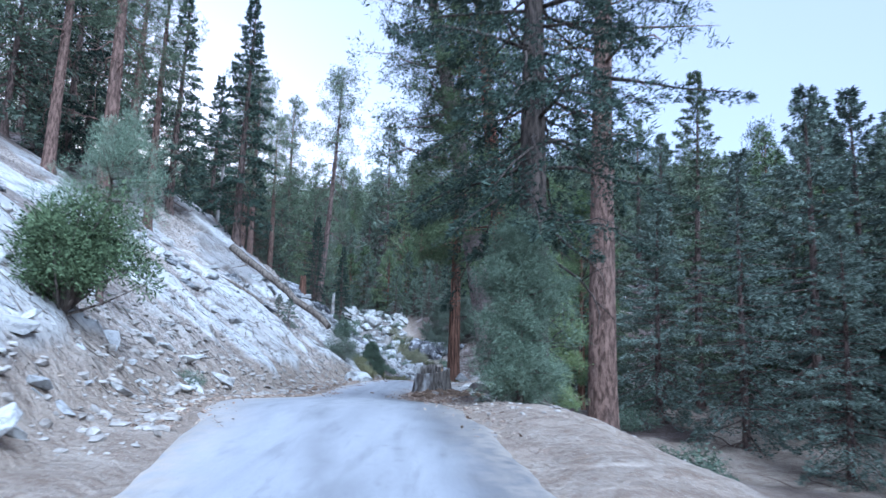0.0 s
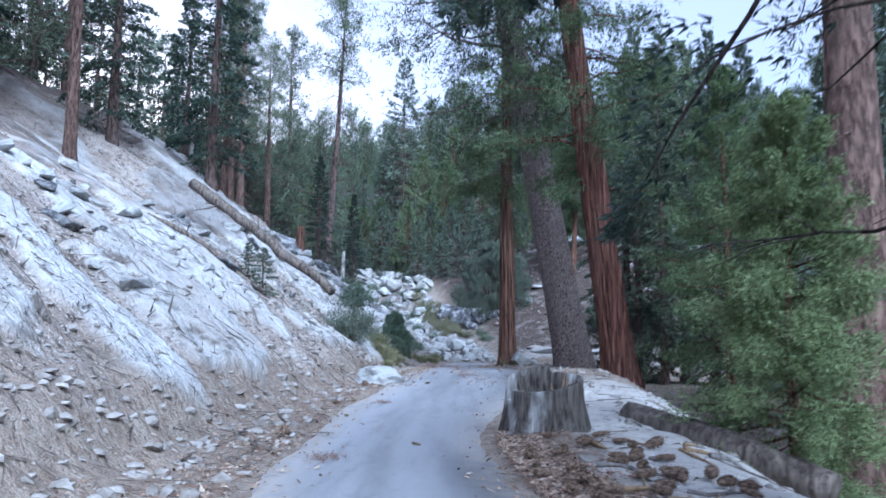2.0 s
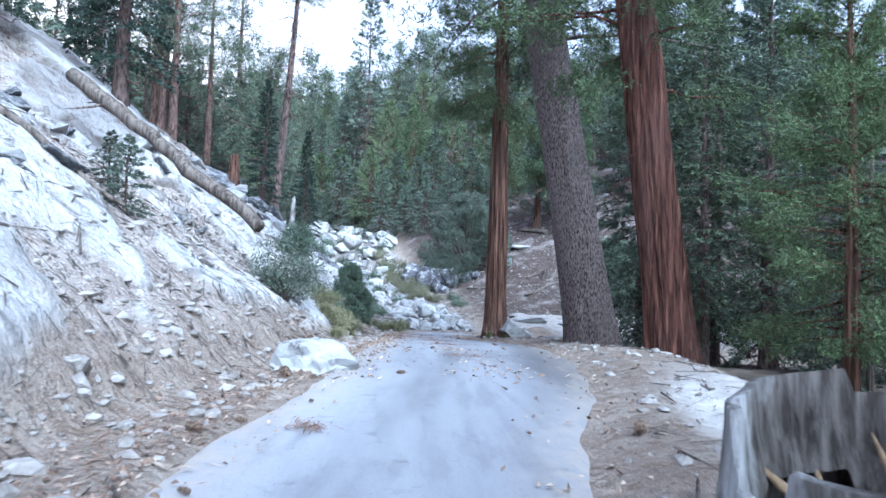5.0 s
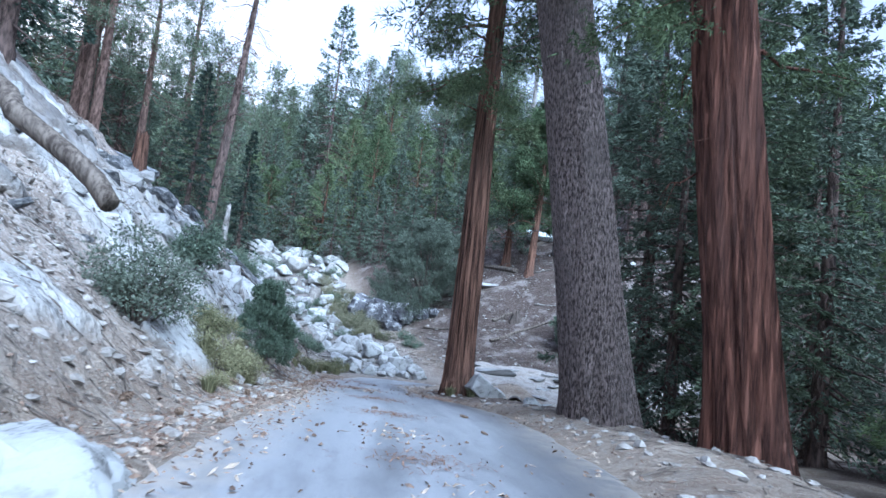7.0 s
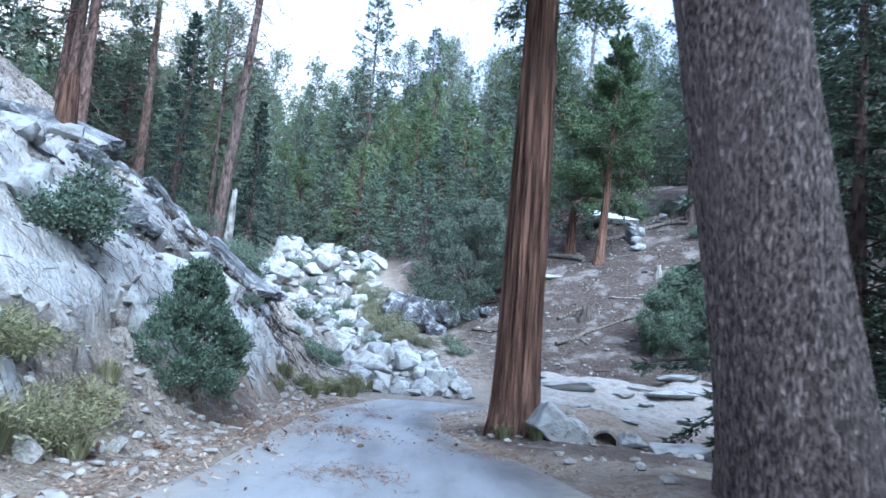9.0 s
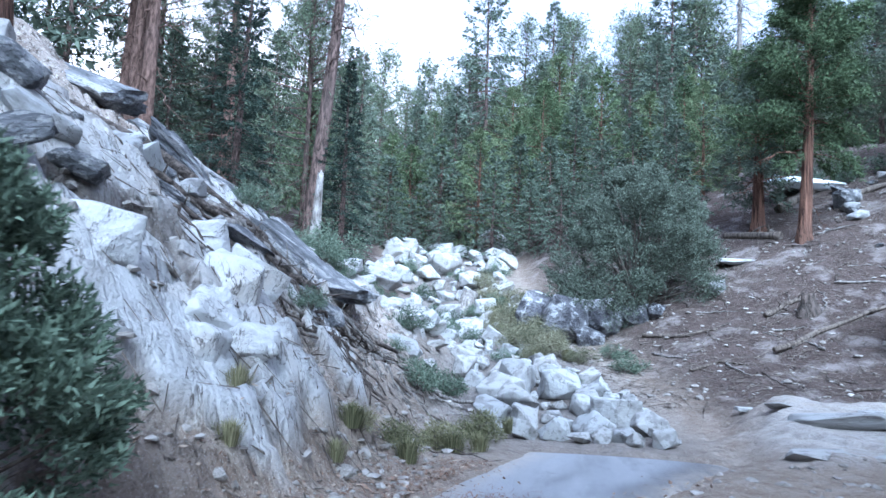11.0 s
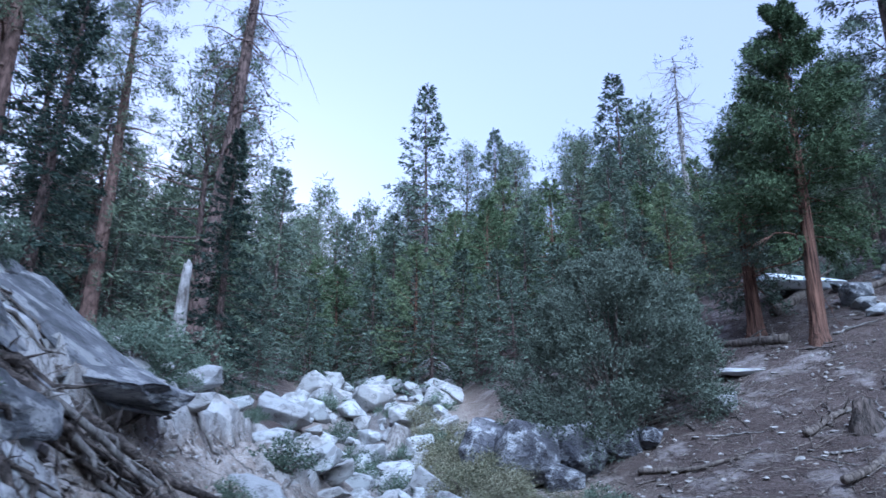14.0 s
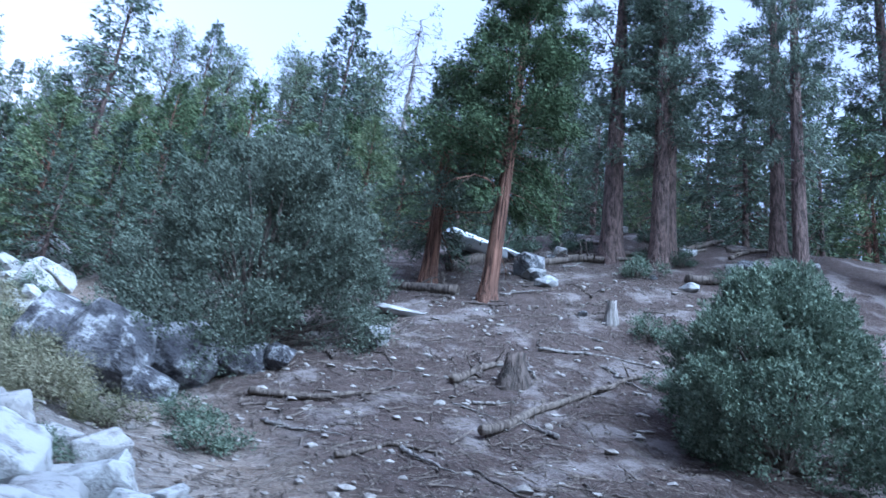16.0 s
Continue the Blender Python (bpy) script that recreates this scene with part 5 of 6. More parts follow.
def stones():
    """Loose gravel and small stones on the bank, the shoulders and the slope, one joined mesh."""
    rng = np.random.default_rng(21)
    x = np.concatenate([rng.uniform(-12, -3.4, 11000), rng.uniform(-1.5, 6, 2200), rng.uniform(-2, 16, 2200)])
    y = np.concatenate([rng.uniform(8, 68, 11000), rng.uniform(12, 64, 2200), rng.uniform(70, 90, 2200)])
    n = len(x)
    z, slab, bank, litter = land(x, y)[:4]
    ok = ((x < road_l(y) - 0.1) | (x > road_r(y) + 0.15) | (y > ROAD_END)) & ((slab < 0.5) | (rng.random(n) < 0.2))
    x, y, z = x[ok], y[ok], z[ok]
    s = 0.014 + 0.10 * rng.random(len(x)) ** 3.2
    g = (1 + 5 ** 0.5) / 2
    ico = np.array([(-1, g, 0), (1, g, 0), (-1, -g, 0), (1, -g, 0), (0, -1, g), (0, 1, g), (0, -1, -g), (0, 1, -g), (g, 0, -1), (g, 0, 1), (-g, 0, -1), (-g, 0, 1)]) / 1.9
    tri = np.array([(0, 11, 5), (0, 5, 1), (0, 1, 7), (0, 7, 10), (0, 10, 11), (1, 5, 9), (5, 11, 4), (11, 10, 2), (10, 7, 6), (7, 1, 8),
                    (3, 9, 4), (3, 4, 2), (3, 2, 6), (3, 6, 8), (3, 8, 9), (4, 9, 5), (2, 4, 11), (6, 2, 10), (8, 6, 7), (9, 8, 1)])
    v = ico[None] * (0.6 + 0.6 * rng.random((len(x), 12, 1))) * (0.6 + 0.8 * rng.random((len(x), 1, 3))) * np.array([1.2, 1.2, 0.7])
    v = v * s[:, None, None] + np.stack([x, y, z + 0.1 * s], -1)[:, None]
    f = (tri[None] + 12 * np.arange(len(x))[:, None, None]).reshape(-1, 3)
    tagged(new("gravel", mesh_np("gravel", v.reshape(-1, 3), f, False, STONE)), "loose pale gravel scattered over bank and slope", "gravel", kind="stuff")
    cx = np.concatenate([rng.uniform(-11, -3.7, 900), rng.uniform(-0.5, 14, 120)])
    cy = np.concatenate([rng.uniform(9, 66, 900), rng.uniform(70, 88, 120)])
    bare = land(cx, cy)[1] < 0.5
    clear = (cx < spline(FOOT_Y, FOOT_X, cy) - 0.1) | (cy > ROAD_END)
    good = clear & (bare | (rng.random(1020) < 0.15))
    picks = np.concatenate([np.flatnonzero(good[:900])[:190], 900 + np.flatnonzero(good[900:])[:70]])
    k = 0
    for px, py in zip(cx[picks].tolist(), cy[picks].tolist()):
        k += 1
        rock(px, py, 0.04 + (0.15 if k < 190 else 0.12) * rng.random() ** 2.6, "pale broken stone lying on the slope", "loose stones", (rng.uniform(-40, 40), rng.uniform(-40, 40)), rng.uniform(0, 360),
             (1.2, rng.uniform(0.7, 1.1), rng.uniform(0.35, 0.8)), int(rng.integers(6)), 0.2, "stone", None, PEBBLES)


stones()


def twigs():
    """Dead twigs, roots and bark strips on the slopes, one joined mesh."""
    rng = np.random.default_rng(22)
    x = np.concatenate([rng.uniform(-1, 17, 8200), rng.uniform(-11, -4.2, 2600), rng.uniform(-9, -4.0, 700), rng.uniform(-1, 4, 500)])
    y = np.concatenate([rng.uniform(69, 90, 8200), rng.uniform(10, 60, 2600), rng.uniform(58, 68, 700), rng.uniform(14, 46, 500)])
    z = land(x, y)[0]
    ok = (x < road_l(y) - 0.1) | (x > road_r(y) + 0.2) | (y > ROAD_END)
    x, y, z = x[ok], y[ok], z[ok]
    n = len(x)
    a, L = rng.random(n) * 6.28, 0.15 + 0.9 * rng.random(n) ** 3
    dx, dy = np.cos(a) * L, np.sin(a) * L
    z2 = land(x + dx, y + dy)[0]
    w = 0.004 + 0.018 * rng.random(n) ** 2
    p0, p1 = np.stack([x, y, z + w * 1.5], -1), np.stack([x + dx, y + dy, z2 + w * 1.5 + 0.06 * L * rng.random(n)], -1)
    side = np.stack([-np.sin(a), np.cos(a), np.zeros(n)], -1)
    up = np.array([0, 0, 1.0])
    ring = lambda p, k: [p + side * (w * k)[:, None], p + up * (w * k * 1.4)[:, None], p - side * (w * k)[:, None]]
    v = np.stack(ring(p0, 1.0) + ring(p1, 0.5), 1)
    f = (np.array([[0, 1, 4, 3], [1, 2, 5, 4], [2, 0, 3, 5]])[None] + 6 * np.arange(n)[:, None, None]).reshape(-1, 4)
    tagged(new("twigs", mesh_np("twigs", v.reshape(-1, 3), f, False, DEADWOOD)), "dry twigs and bark strips lying on the ground", "twigs", kind="stuff")


twigs()


# ------------------------------------------------------------------ dead wood
def log(name, label, pts, r0, r1, mat, seed, stubs=3, lift=0.6, crook=0.006):
    """A fallen log or branch laid over the ground along plan points; log > branch stubs."""
    rng = np.random.default_rng(seed)
    pts = np.array(pts, float)
    t = np.linspace(0, 1, 14)
    s = np.linspace(0, 1, len(pts))
    px, py = np.interp(t, s, pts[:, 0]), np.interp(t, s, pts[:, 1])
    if pts.shape[1] == 3:
        pz = np.interp(t, s, pts[:, 2])
    else:
        pz = land(px, py)[0]
        pz = np.convolve(np.pad(pz, 2, "edge"), np.ones(5) / 5, "valid") + lift * r0
    r = np.linspace(r0, r1, 14)
    path = np.stack([px, py, pz], -1)
    L = np.linalg.norm(path[-1] - path[0])
    path[1:-1] += rng.normal(size=(12, 3)) * crook * L * np.array([1, 1, 0.5])
    root = new(name)
    o = Vector(path[0])
    root.location = o
    me = tube_mesh("wood", path - np.array(o), r, 12, mat, 0.14, rng)
    child("wood", me, root)
    for k in range(stubs):
        i = int(rng.integers(2, 12))
        d = rng.normal(size=3) + np.array([0, 0, 0.9])
        d /= np.linalg.norm(d)
        ln = r0 * (2 + 5 * rng.random())
        p = path[i] - np.array(o)
        child("branch", tube_mesh("branch", np.array([p, p + d * ln * 0.5, p + d * ln + rng.normal(size=3) * 0.1 * ln]), [r0 * 0.25, r0 * 0.16, r0 * 0.05], 5, mat), root)
    return tagged(root, label, "log")


log("fallen_log", "long grey fallen trunk lying down the rock bank", [(-14.3, 48.6, 8.9), (-10.6, 46.6, 6.4), (-6.8, 44.5, 3.6)], 0.26, 0.19, DEADWOOD, 1, 4)
log("fallen_log", "weathered log on the shoulder behind the stump", [(1.35, 27.8, 0.64), (2.4, 26.5, 0.42), (3.5, 25.1, 0.0)], 0.29, 0.25, DEADWOOD, 2, 1)
log("fallen_branch", "bleached root lying down the bank", [(-9.4, 61.5), (-7.6, 62.5), (-6.0, 63.8)], 0.08, 0.03, ROOT, 3, 6, 0.9)
log("fallen_branch", "bleached root lying down the bank", [(-8.2, 62.5), (-6.6, 64.2), (-5.0, 66.2)], 0.06, 0.02, BARK_GREY, 4, 6, 0.9)
log("fallen_log", "dark dead trunk lying down the crest of the bank", [(-11.6, 61.0), (-8.6, 63.0), (-5.4, 66.4)], 0.15, 0.05, ROOT, 19, 12, 0.9)
log("fallen_log", "grey twisted root along the crest of the bank", [(-10.8, 60.2), (-8.8, 61.2), (-7.2, 63.6), (-6.0, 64.6)], 0.085, 0.03, ROOT, 20, 12, 1.2)
log("fallen_branch", "dark root hanging over the bank", [(-10.2, 60.5), (-8.4, 60.2), (-7.0, 61.4)], 0.08, 0.02, ROOT, 5, 5, 0.9)
log("fallen_branch", "bleached pole lying down to the creek", [(-6.2, 64.5), (-4.6, 67.0), (-3.0, 69.6)], 0.07, 0.04, BARK_GREY, 6, 3, 0.9)
log("fallen_branch", "bleached pole lying down to the creek", [(-6.6, 65.5), (-5.2, 68.0), (-3.8, 71.0)], 0.06, 0.03, BARK_GREY, 7, 3, 0.9)
log("fallen_branch", "bleached root on the bank", [(-7.6, 60.6), (-6.4, 62.4), (-5.4, 63.2)], 0.05, 0.02, BARK_GREY, 8, 5, 0.9)
log("fallen_branch", "dark dead branch on the rock bank", [(-11.4, 37.0), (-9.4, 37.4), (-7.6, 37.0)], 0.09, 0.04, DEADWOOD, 9, 6, 0.9)
log("fallen_branch", "long broken branch on the open slope", [(5.4, 74.0), (7.2, 75.4), (9.6, 76.6), (11.0, 77.0)], 0.10, 0.05, DEADWOOD, 10, 7, 0.9)
log("fallen_branch", "dead branch on the open slope", [(1.6, 77.4), (2.9, 76.7), (4.2, 76.8)], 0.09, 0.03, DEADWOOD, 11, 6, 0.9)
log("fallen_branch", "dead branch on the open slope", [(6.0, 77.3), (6.8, 78.0), (7.6, 78.2)], 0.11, 0.07, DEADWOOD, 12, 4, 0.9)
log("fallen_branch", "thin dead branch on the open slope", [(9.0, 79.0), (10.6, 78.4), (12.0, 77.2)], 0.05, 0.02, BARK_GREY, 13, 5, 0.9)
log("fallen_branch", "thin dead branch on the open slope", [(2.6, 73.0), (3.6, 73.8), (4.4, 73.2)], 0.05, 0.02, DEADWOOD, 14, 5, 0.9)
log("fallen_log", "dark rotting log under the trees", [(9.6, 88.4), (11.4, 89.6), (13.4, 90.6)], 0.26, 0.18, DEADWOOD, 15, 4)
log("fallen_log", "dark rotting log under the trees", [(8.6, 84.6), (7.6, 86.0), (6.6, 87.0)], 0.22, 0.15, DEADWOOD, 16, 3)
log("fallen_log", "dark fallen log on the open slope", [(17.0, 83.0), (20.0, 82.4), (23.0, 83.0)], 0.20, 0.12, DEADWOOD, 17, 4)
log("cut_log", "pale sawn log leaning among the creek boulders", [(-6.35, 84.1, 2.9), (-6.0, 85.1, 4.4)], 0.42, 0.40, BARK_GREY, 18, 0)


rngp = np.random.default_rng(57)
for k in range(34):
    x, y = rngp.uniform(11, 24), rngp.uniform(80, 94)
    rock(x, y, float(rngp.uniform(0.15, 0.6)), "grey stone lying under the trees of the slope", "slope stones", (float(rngp.uniform(-20, 20)), float(rngp.uniform(-20, 20))), float(rngp.uniform(0, 360)), (1.3, 0.9, 0.7), k, 0.15, mat=GREYROCK if k % 2 else None)
for k in range(9):
    x, y, a, L = rngp.uniform(11, 22), rngp.uniform(82, 93), rngp.uniform(-0.6, 0.6), rngp.uniform(1.5, 4.5)
    log("fallen_log", "dark fallen log under the trees of the slope", [(x, y), (x + L * math.cos(a), y + L * math.sin(a))], float(rngp.uniform(0.08, 0.2)), 0.07, DEADWOOD, 300 + k, 4, 0.9)
for k in range(12):
    again(low, float(rngp.uniform(12, 25)), float(rngp.uniform(82, 95)), -0.05, 40 * k, float(rngp.uniform(0.7, 1.5)))
# rubble at the foot of the first stretch of bank, on the upper bank and along its crest
rngb = np.random.default_rng(61)
for k in range(64):
    y = float(rngb.uniform(7, 22))
    x = float(spline(FOOT_Y, FOOT_X, y)) - 0.3 - 3.2 * float(rngb.random()) ** 1.3
    rock(x, y, 0.09 + 0.30 * float(rngb.random()) ** 2, "broken pale granite block at the foot of the bank", "bank rubble", (float(rngb.uniform(-15, 15)), float(rngb.uniform(5, 40))), float(rngb.uniform(0, 360)), (1.4, 0.95, 0.45), k, 0.0, "rock", mat=PALE if k % 2 else None)
for k in range(80):
    x, y = rngp.uniform(-16, -8.2), rngp.uniform(19, 49)
    rock(x, y, float(0.10 + 0.42 * rngp.random() ** 2), "broken granite block on the upper bank", "bank rubble", (float(rngp.uniform(-25, 25)), float(rngp.uniform(0, 40))), float(rngp.uniform(0, 360)), (1.4, 0.9, 0.5), k, 0.12, "rock", mat=GREYROCK if k % 3 == 0 else None)
for k in range(52):
    x, y = rngp.uniform(-13.5, -7.2), rngp.uniform(49, 63)
    rock(x, y, float(rngp.uniform(0.14, 0.6)), "broken granite block on the crest of the bank", "bank rubble", (float(rngp.uniform(-25, 25)), float(rngp.uniform(0, 40))), float(rngp.uniform(0, 360)), (1.3, 0.9, 0.65), k, 0.15, "rock", mat=GREYROCK if k % 3 == 0 else None)
stand(conifer("dead_tree", "bare dead tree with bleached drooping limbs", 77, 10, 0.10, "pine", 0.95, 3.0, 2, 10, 0.3, DEADWOOD, PINE, 12, 10, 0.05, 0.0, 16, deadlong=0.9), 9.8, 42.6)
rngo = np.random.default_rng(56)
for k in range(90):
    x, y = rngo.uniform(0.5, 14), rngo.uniform(70.5, 88)
    a, L = rngo.uniform(0, 6.28), rngo.uniform(0.5, 2.0)
    log("fallen_branch", "dry crooked branch on the open slope", [(x, y), (x + 0.5 * L * math.cos(a), y + 0.5 * L * math.sin(a) + 0.1), (x + L * math.cos(a + 0.2), y + L * math.sin(a + 0.2))],
        rngo.uniform(0.02, 0.055), 0.01, (ROOT, ROOT, BARK_GREY)[k % 3], 200 + k, 4, 0.9, 0.02)
rngw = np.random.default_rng(55)
for k in range(90):
    x, y = (rngw.uniform(-11.5, -4.2), rngw.uniform(61, 77)) if k % 2 else (rngw.uniform(-9.5, -5.0), rngw.uniform(59.5, 66))
    a, L = rngw.normal() * 0.5 + 0.9, rngw.uniform(0.8, 3.2)
    log("fallen_branch", "dry broken branch on the bank above the creek", [(x, y), (x + 0.5 * L * math.cos(a) + 0.1, y + 0.5 * L * math.sin(a)), (x + L * math.cos(a), y + L * math.sin(a) * 0.9)],
        rngw.uniform(0.012, 0.05), 0.008, (ROOT, BARK_GREY)[k % 2], 100 + k, 4, 0.9, 0.022)
for k in range(22):
    x, y = rngw.uniform(-11, -4.5), rngw.uniform(66, 80)
    again(low, x, y, -0.05, float(rngw.uniform(0, 360)), float(rngw.uniform(0.4, 1.1)))
for k in range(26):
    x, y = rngw.uniform(-11, -4.8), rngw.uniform(67, 80)
    rock(x, y, float(rngw.uniform(0.25, 0.7)), "grey angular rock on the creek bank", "bank rocks", (float(rngw.uniform(-25, 25)), float(rngw.uniform(-25, 25))), float(rngw.uniform(0, 360)), (1.3, 0.9, 0.6), k, 0.15)


rngr = np.random.default_rng(60)
for k in range(26):
    t0, t1, off = float(rngr.uniform(0, 0.5)), float(rngr.uniform(0.55, 1.1)), float(rngr.normal() * 0.35)
    ends = [(-8.7 + 3.4 * t + 0.7 * off + 0.12 * math.sin(9 * t + k), 61.6 + 4.4 * t + 0.5 * off + 0.12 * math.cos(7 * t + k)) for t in np.linspace(t0, t1, 6)]
    log("root", "dark twisted root running down the crest of the bank", ends, float(rngr.uniform(0.025, 0.095)), 0.015, (ROOT, ROOT, BARK_GREY)[k % 3], 500 + k, 5, 1.0, 0.02)
for k in range(22):
    t = float(rngr.uniform(0.1, 1.0))
    x, y, L = -8.4 + 3.3 * t, 61.4 + 4.2 * t, float(rngr.uniform(0.7, 1.5))
    log("root", "pale thin root hanging down the bank", [(x, y), (x + 0.45 * L, y - 0.25 * L), (x + 0.8 * L, y - 0.25 * L)], float(rngr.uniform(0.012, 0.03)), 0.006, BARK_GREY, 540 + k, 2, 1.2, 0.03)
rngs = np.random.default_rng(58)
for k in range(12):
    x, y, a, L = float(rngs.uniform(-0.5, 1.6)), float(rngs.uniform(21.0, 25.6)), float(rngs.normal() * 0.5), float(rngs.uniform(0.25, 0.9))
    log("wood_piece", "splintered tan piece of wood in the needle litter", [(x, y), (x + 0.5 * L * math.cos(a), y + 0.5 * L * math.sin(a)), (x + L * math.cos(a), y + L * math.sin(a))],
        float(rngs.uniform(0.02, 0.055)), 0.012, (SPLIT, SPLIT, BARK_GREY)[k % 3], 400 + k, 1, 0.7)


def snag(name, label, seed, H, r, x, y, mat, lean=0.0, broken=0.35):
    rng = np.random.default_rng(seed)
    vs, fs = trunk_arrays(H, r, rng, 20, 10, lean, 0.25, 0.12, broken=broken)
    me = bpy.data.meshes.new(name)
    me.from_pydata(vs.tolist(), [], [tuple(f) for f in fs])
    me.polygons.foreach_set("use_smooth", [True] * len(me.polygons))
    me.materials.append(mat)
    return tagged(stand(new(name, me), x, y), label, "dead tree")


snag("snag", "pale broken dead trunk on the bank", 1, 3.4, 0.26, -11.5, 77.0, STUMPWOOD, 0.03, 0.5)
snag("snag", "red-brown broken trunk on top of the bank", 3, 1.7, 0.34, -11.4, 59.4, BARK_CEDAR, 0.0)
snag("snag", "thin dead grey trunk beside the road", 4, 6.0, 0.16, -21.0, 66.0, BARK_GREY, 0.03)
snag("tree_stump", "low broken dark stump on the open slope", 5, 0.55, 0.34, 7.4, 77.0, BARK_DARK, 0.0, 0.35)
snag("tree_stump", "small broken stump on the open slope", 6, 0.6, 0.2, 12.0, 80.2, BARK_GREY, 0.0, 0.3)
snag("tree_stump", "wide cut stump below the road", 7, 0.9, 0.62, 6.8, 20.4, DEADWOOD, 0.0, 0.12)


def road_stump(x, y):
    """A silver hollow stump: tree_stump > shell (sloping saw cut, thick rim), core of splintered wood, splinter pieces."""
    rng = np.random.default_rng(77)
    root = new("tree_stump")
    root.location = (x, y, height(x, y) - 0.02)
    n, rows = 72, 12
    vs = []
    for j in range(rows):
        t = j / (rows - 1)
        for i in range(n):
            a = 2 * math.pi * i / n
            top = 0.80 + 0.13 * math.sin(a + 0.67) + (0.12 if 1.3 < a < 2.9 else 0) - (0.22 if 2.95 < a < 3.5 else 0)
            r = 0.56 * (1 + 0.05 * math.sin(3 * a + 1) + 0.04 * math.sin(7 * a)) + 0.10 * (1 - t) ** 2 * (1 + 0.9 * math.sin(5 * a + 0.6))
            r *= 1 + 0.07 * (float(vnoise(i * 0.45, t * 1.2, 3)) - 0.5) + 0.03 * (float(vnoise(i * 1.7, t * 3, 4)) - 0.5)
            r *= 1.1
            vs.append((r * math.cos(a), r * math.sin(a), -0.12 + t * (top + 0.12)))
    for j, (k, dz) in enumerate(((0.91, 0.01), (0.88, -0.22), (0.80, -0.48))):
        for i in range(n):
            x0, y0, z0 = vs[(rows - 1) * n + i]
            vs.append((x0 * k, y0 * k, z0 + dz))
    m = rows + 3
    idx = np.arange(n * m).reshape(m, n)
    nx = np.roll(idx, -1, 1)
    f = np.stack([idx[:-1], nx[:-1], nx[1:], idx[1:]], -1).reshape(-1, 4)
    child("shell", mesh_np("shell", vs, f, True, SILVER), root)
    cv = [(0.50 * math.cos(2 * math.pi * i / 30) * (1 + 0.1 * rng.random()), 0.50 * math.sin(2 * math.pi * i / 30), 0.34 + 0.1 * rng.random()) for i in range(30)] + [(0, 0, 0.28)]
    child("core", mesh_np("core", cv, [(i, (i + 1) % 30, 30) for i in range(30)], False, DEADWOOD), root, "dark rotten core")
    for k in range(9):
        a, r = rng.random() * 6.28, 0.2 + 0.22 * rng.random()
        p = np.array([r * math.cos(a), r * math.sin(a), 0.36])
        d = rng.normal(size=3) * 0.09
        child("splinter", tube_mesh("splinter", np.array([p, p + d + (0, 0, 0.22), p + 1.6 * d + (0, 0, 0.34 + 0.14 * rng.random())]), [0.045, 0.03, 0.006], 5, SPLIT), root)
    return tagged(root, "weathered silver hollow tree stump at the road edge", "stump")


road_stump(-0.25, 26.85)


def culvert():
    root = new("culvert_pipe")
    root.location = (3.3, 55.5, 0.0)
    vs = []
    n = 28
    for yy, r in ((0, 0.25), (0, 0.28), (1.3, 0.28), (1.3, 0.25)):
        vs += [(r * math.cos(2 * math.pi * i / n), yy, r * math.sin(2 * math.pi * i / n)) for i in range(n)]
    idx = np.arange(4 * n).reshape(4, n)
    rows = [(1, 0), (2, 1), (3, 2), (0, 3)]
    f = [(idx[a][i], idx[a][(i + 1) % n], idx[b][(i + 1) % n], idx[b][i]) for a, b in rows for i in range(n)]
    child("pipe", mesh_np("pipe", vs, f, True, STEEL), root)
    root.rotation_euler = (0, 0, radians(-14))
    return tagged(root, "dark metal culvert pipe under the road", "pipe")


culvert()


# ------------------------------------------------------------------ cones and grass
def cone_mesh():
    vs, fs = tube(np.array([[0, 0, -0.10], [0, 0, -0.07], [0, 0, 0.0], [0, 0, 0.07], [0, 0, 0.11]]), [0.02, 0.04, 0.045, 0.03, 0.008], 8)
    vs, fs = vs.tolist(), [tuple(dict.fromkeys(f)) for f in fs]
    for k in range(70):
        a, t = k * 2.39996, k / 70
        z, r = -0.10 + 0.2 * t, 0.025 + 0.04 * math.sin(math.pi * min(1, 0.2 + 0.8 * t)) ** 0.8
        c, s = math.cos(a), math.sin(a)
        b = len(vs)
        w = 0.014
        vs += [[0.03 * c - w * s, 0.03 * s + w * c, z], [0.03 * c + w * s, 0.03 * s - w * c, z], [(r + 0.012) * c, (r + 0.012) * s, z + 0.012]]
        fs.append((b, b + 1, b + 2))
    me = bpy.data.meshes.new("pine_cone")
    me.from_pydata(vs, [], fs)
    me.materials.append(CONE)
    return me


def cones():
    rng = np.random.default_rng(33)
    me = cone_mesh()
    spots = []
    for i in range(46):
        spots.append((rng.uniform(-0.75, 1.3), rng.uniform(20.6, 25.6)))
    for i in range(16):
        y = rng.uniform(24, 60)
        spots.append((float(rng.uniform(road_l(y) - 0.3, road_r(y) + 0.6)), y))
    for i in range(16):
        spots.append((float(rng.uniform(-4.6, -3.6)), rng.uniform(26, 50)))
    for x, y in spots:
        on = road_l(y) < x < road_r(y)
        z = float(road_z(y)) + 0.03 if on else height(x, y)
        ob = new("pine_cone", me)
        s = rng.uniform(0.7, 1.25) if not on else rng.uniform(0.4, 0.6)
        ob.matrix_basis = pose(x, y, z + (0.03 if on else 0.07) * s, 90 + rng.uniform(-15, 15), 0, rng.uniform(0, 360)) @ Matrix.Diagonal((s, s, s * rng.uniform(1.1, 1.5), 1))
        tagged(ob, "brown open pine cone lying on the ground", "pine cone", "fallen pine cones")


cones()


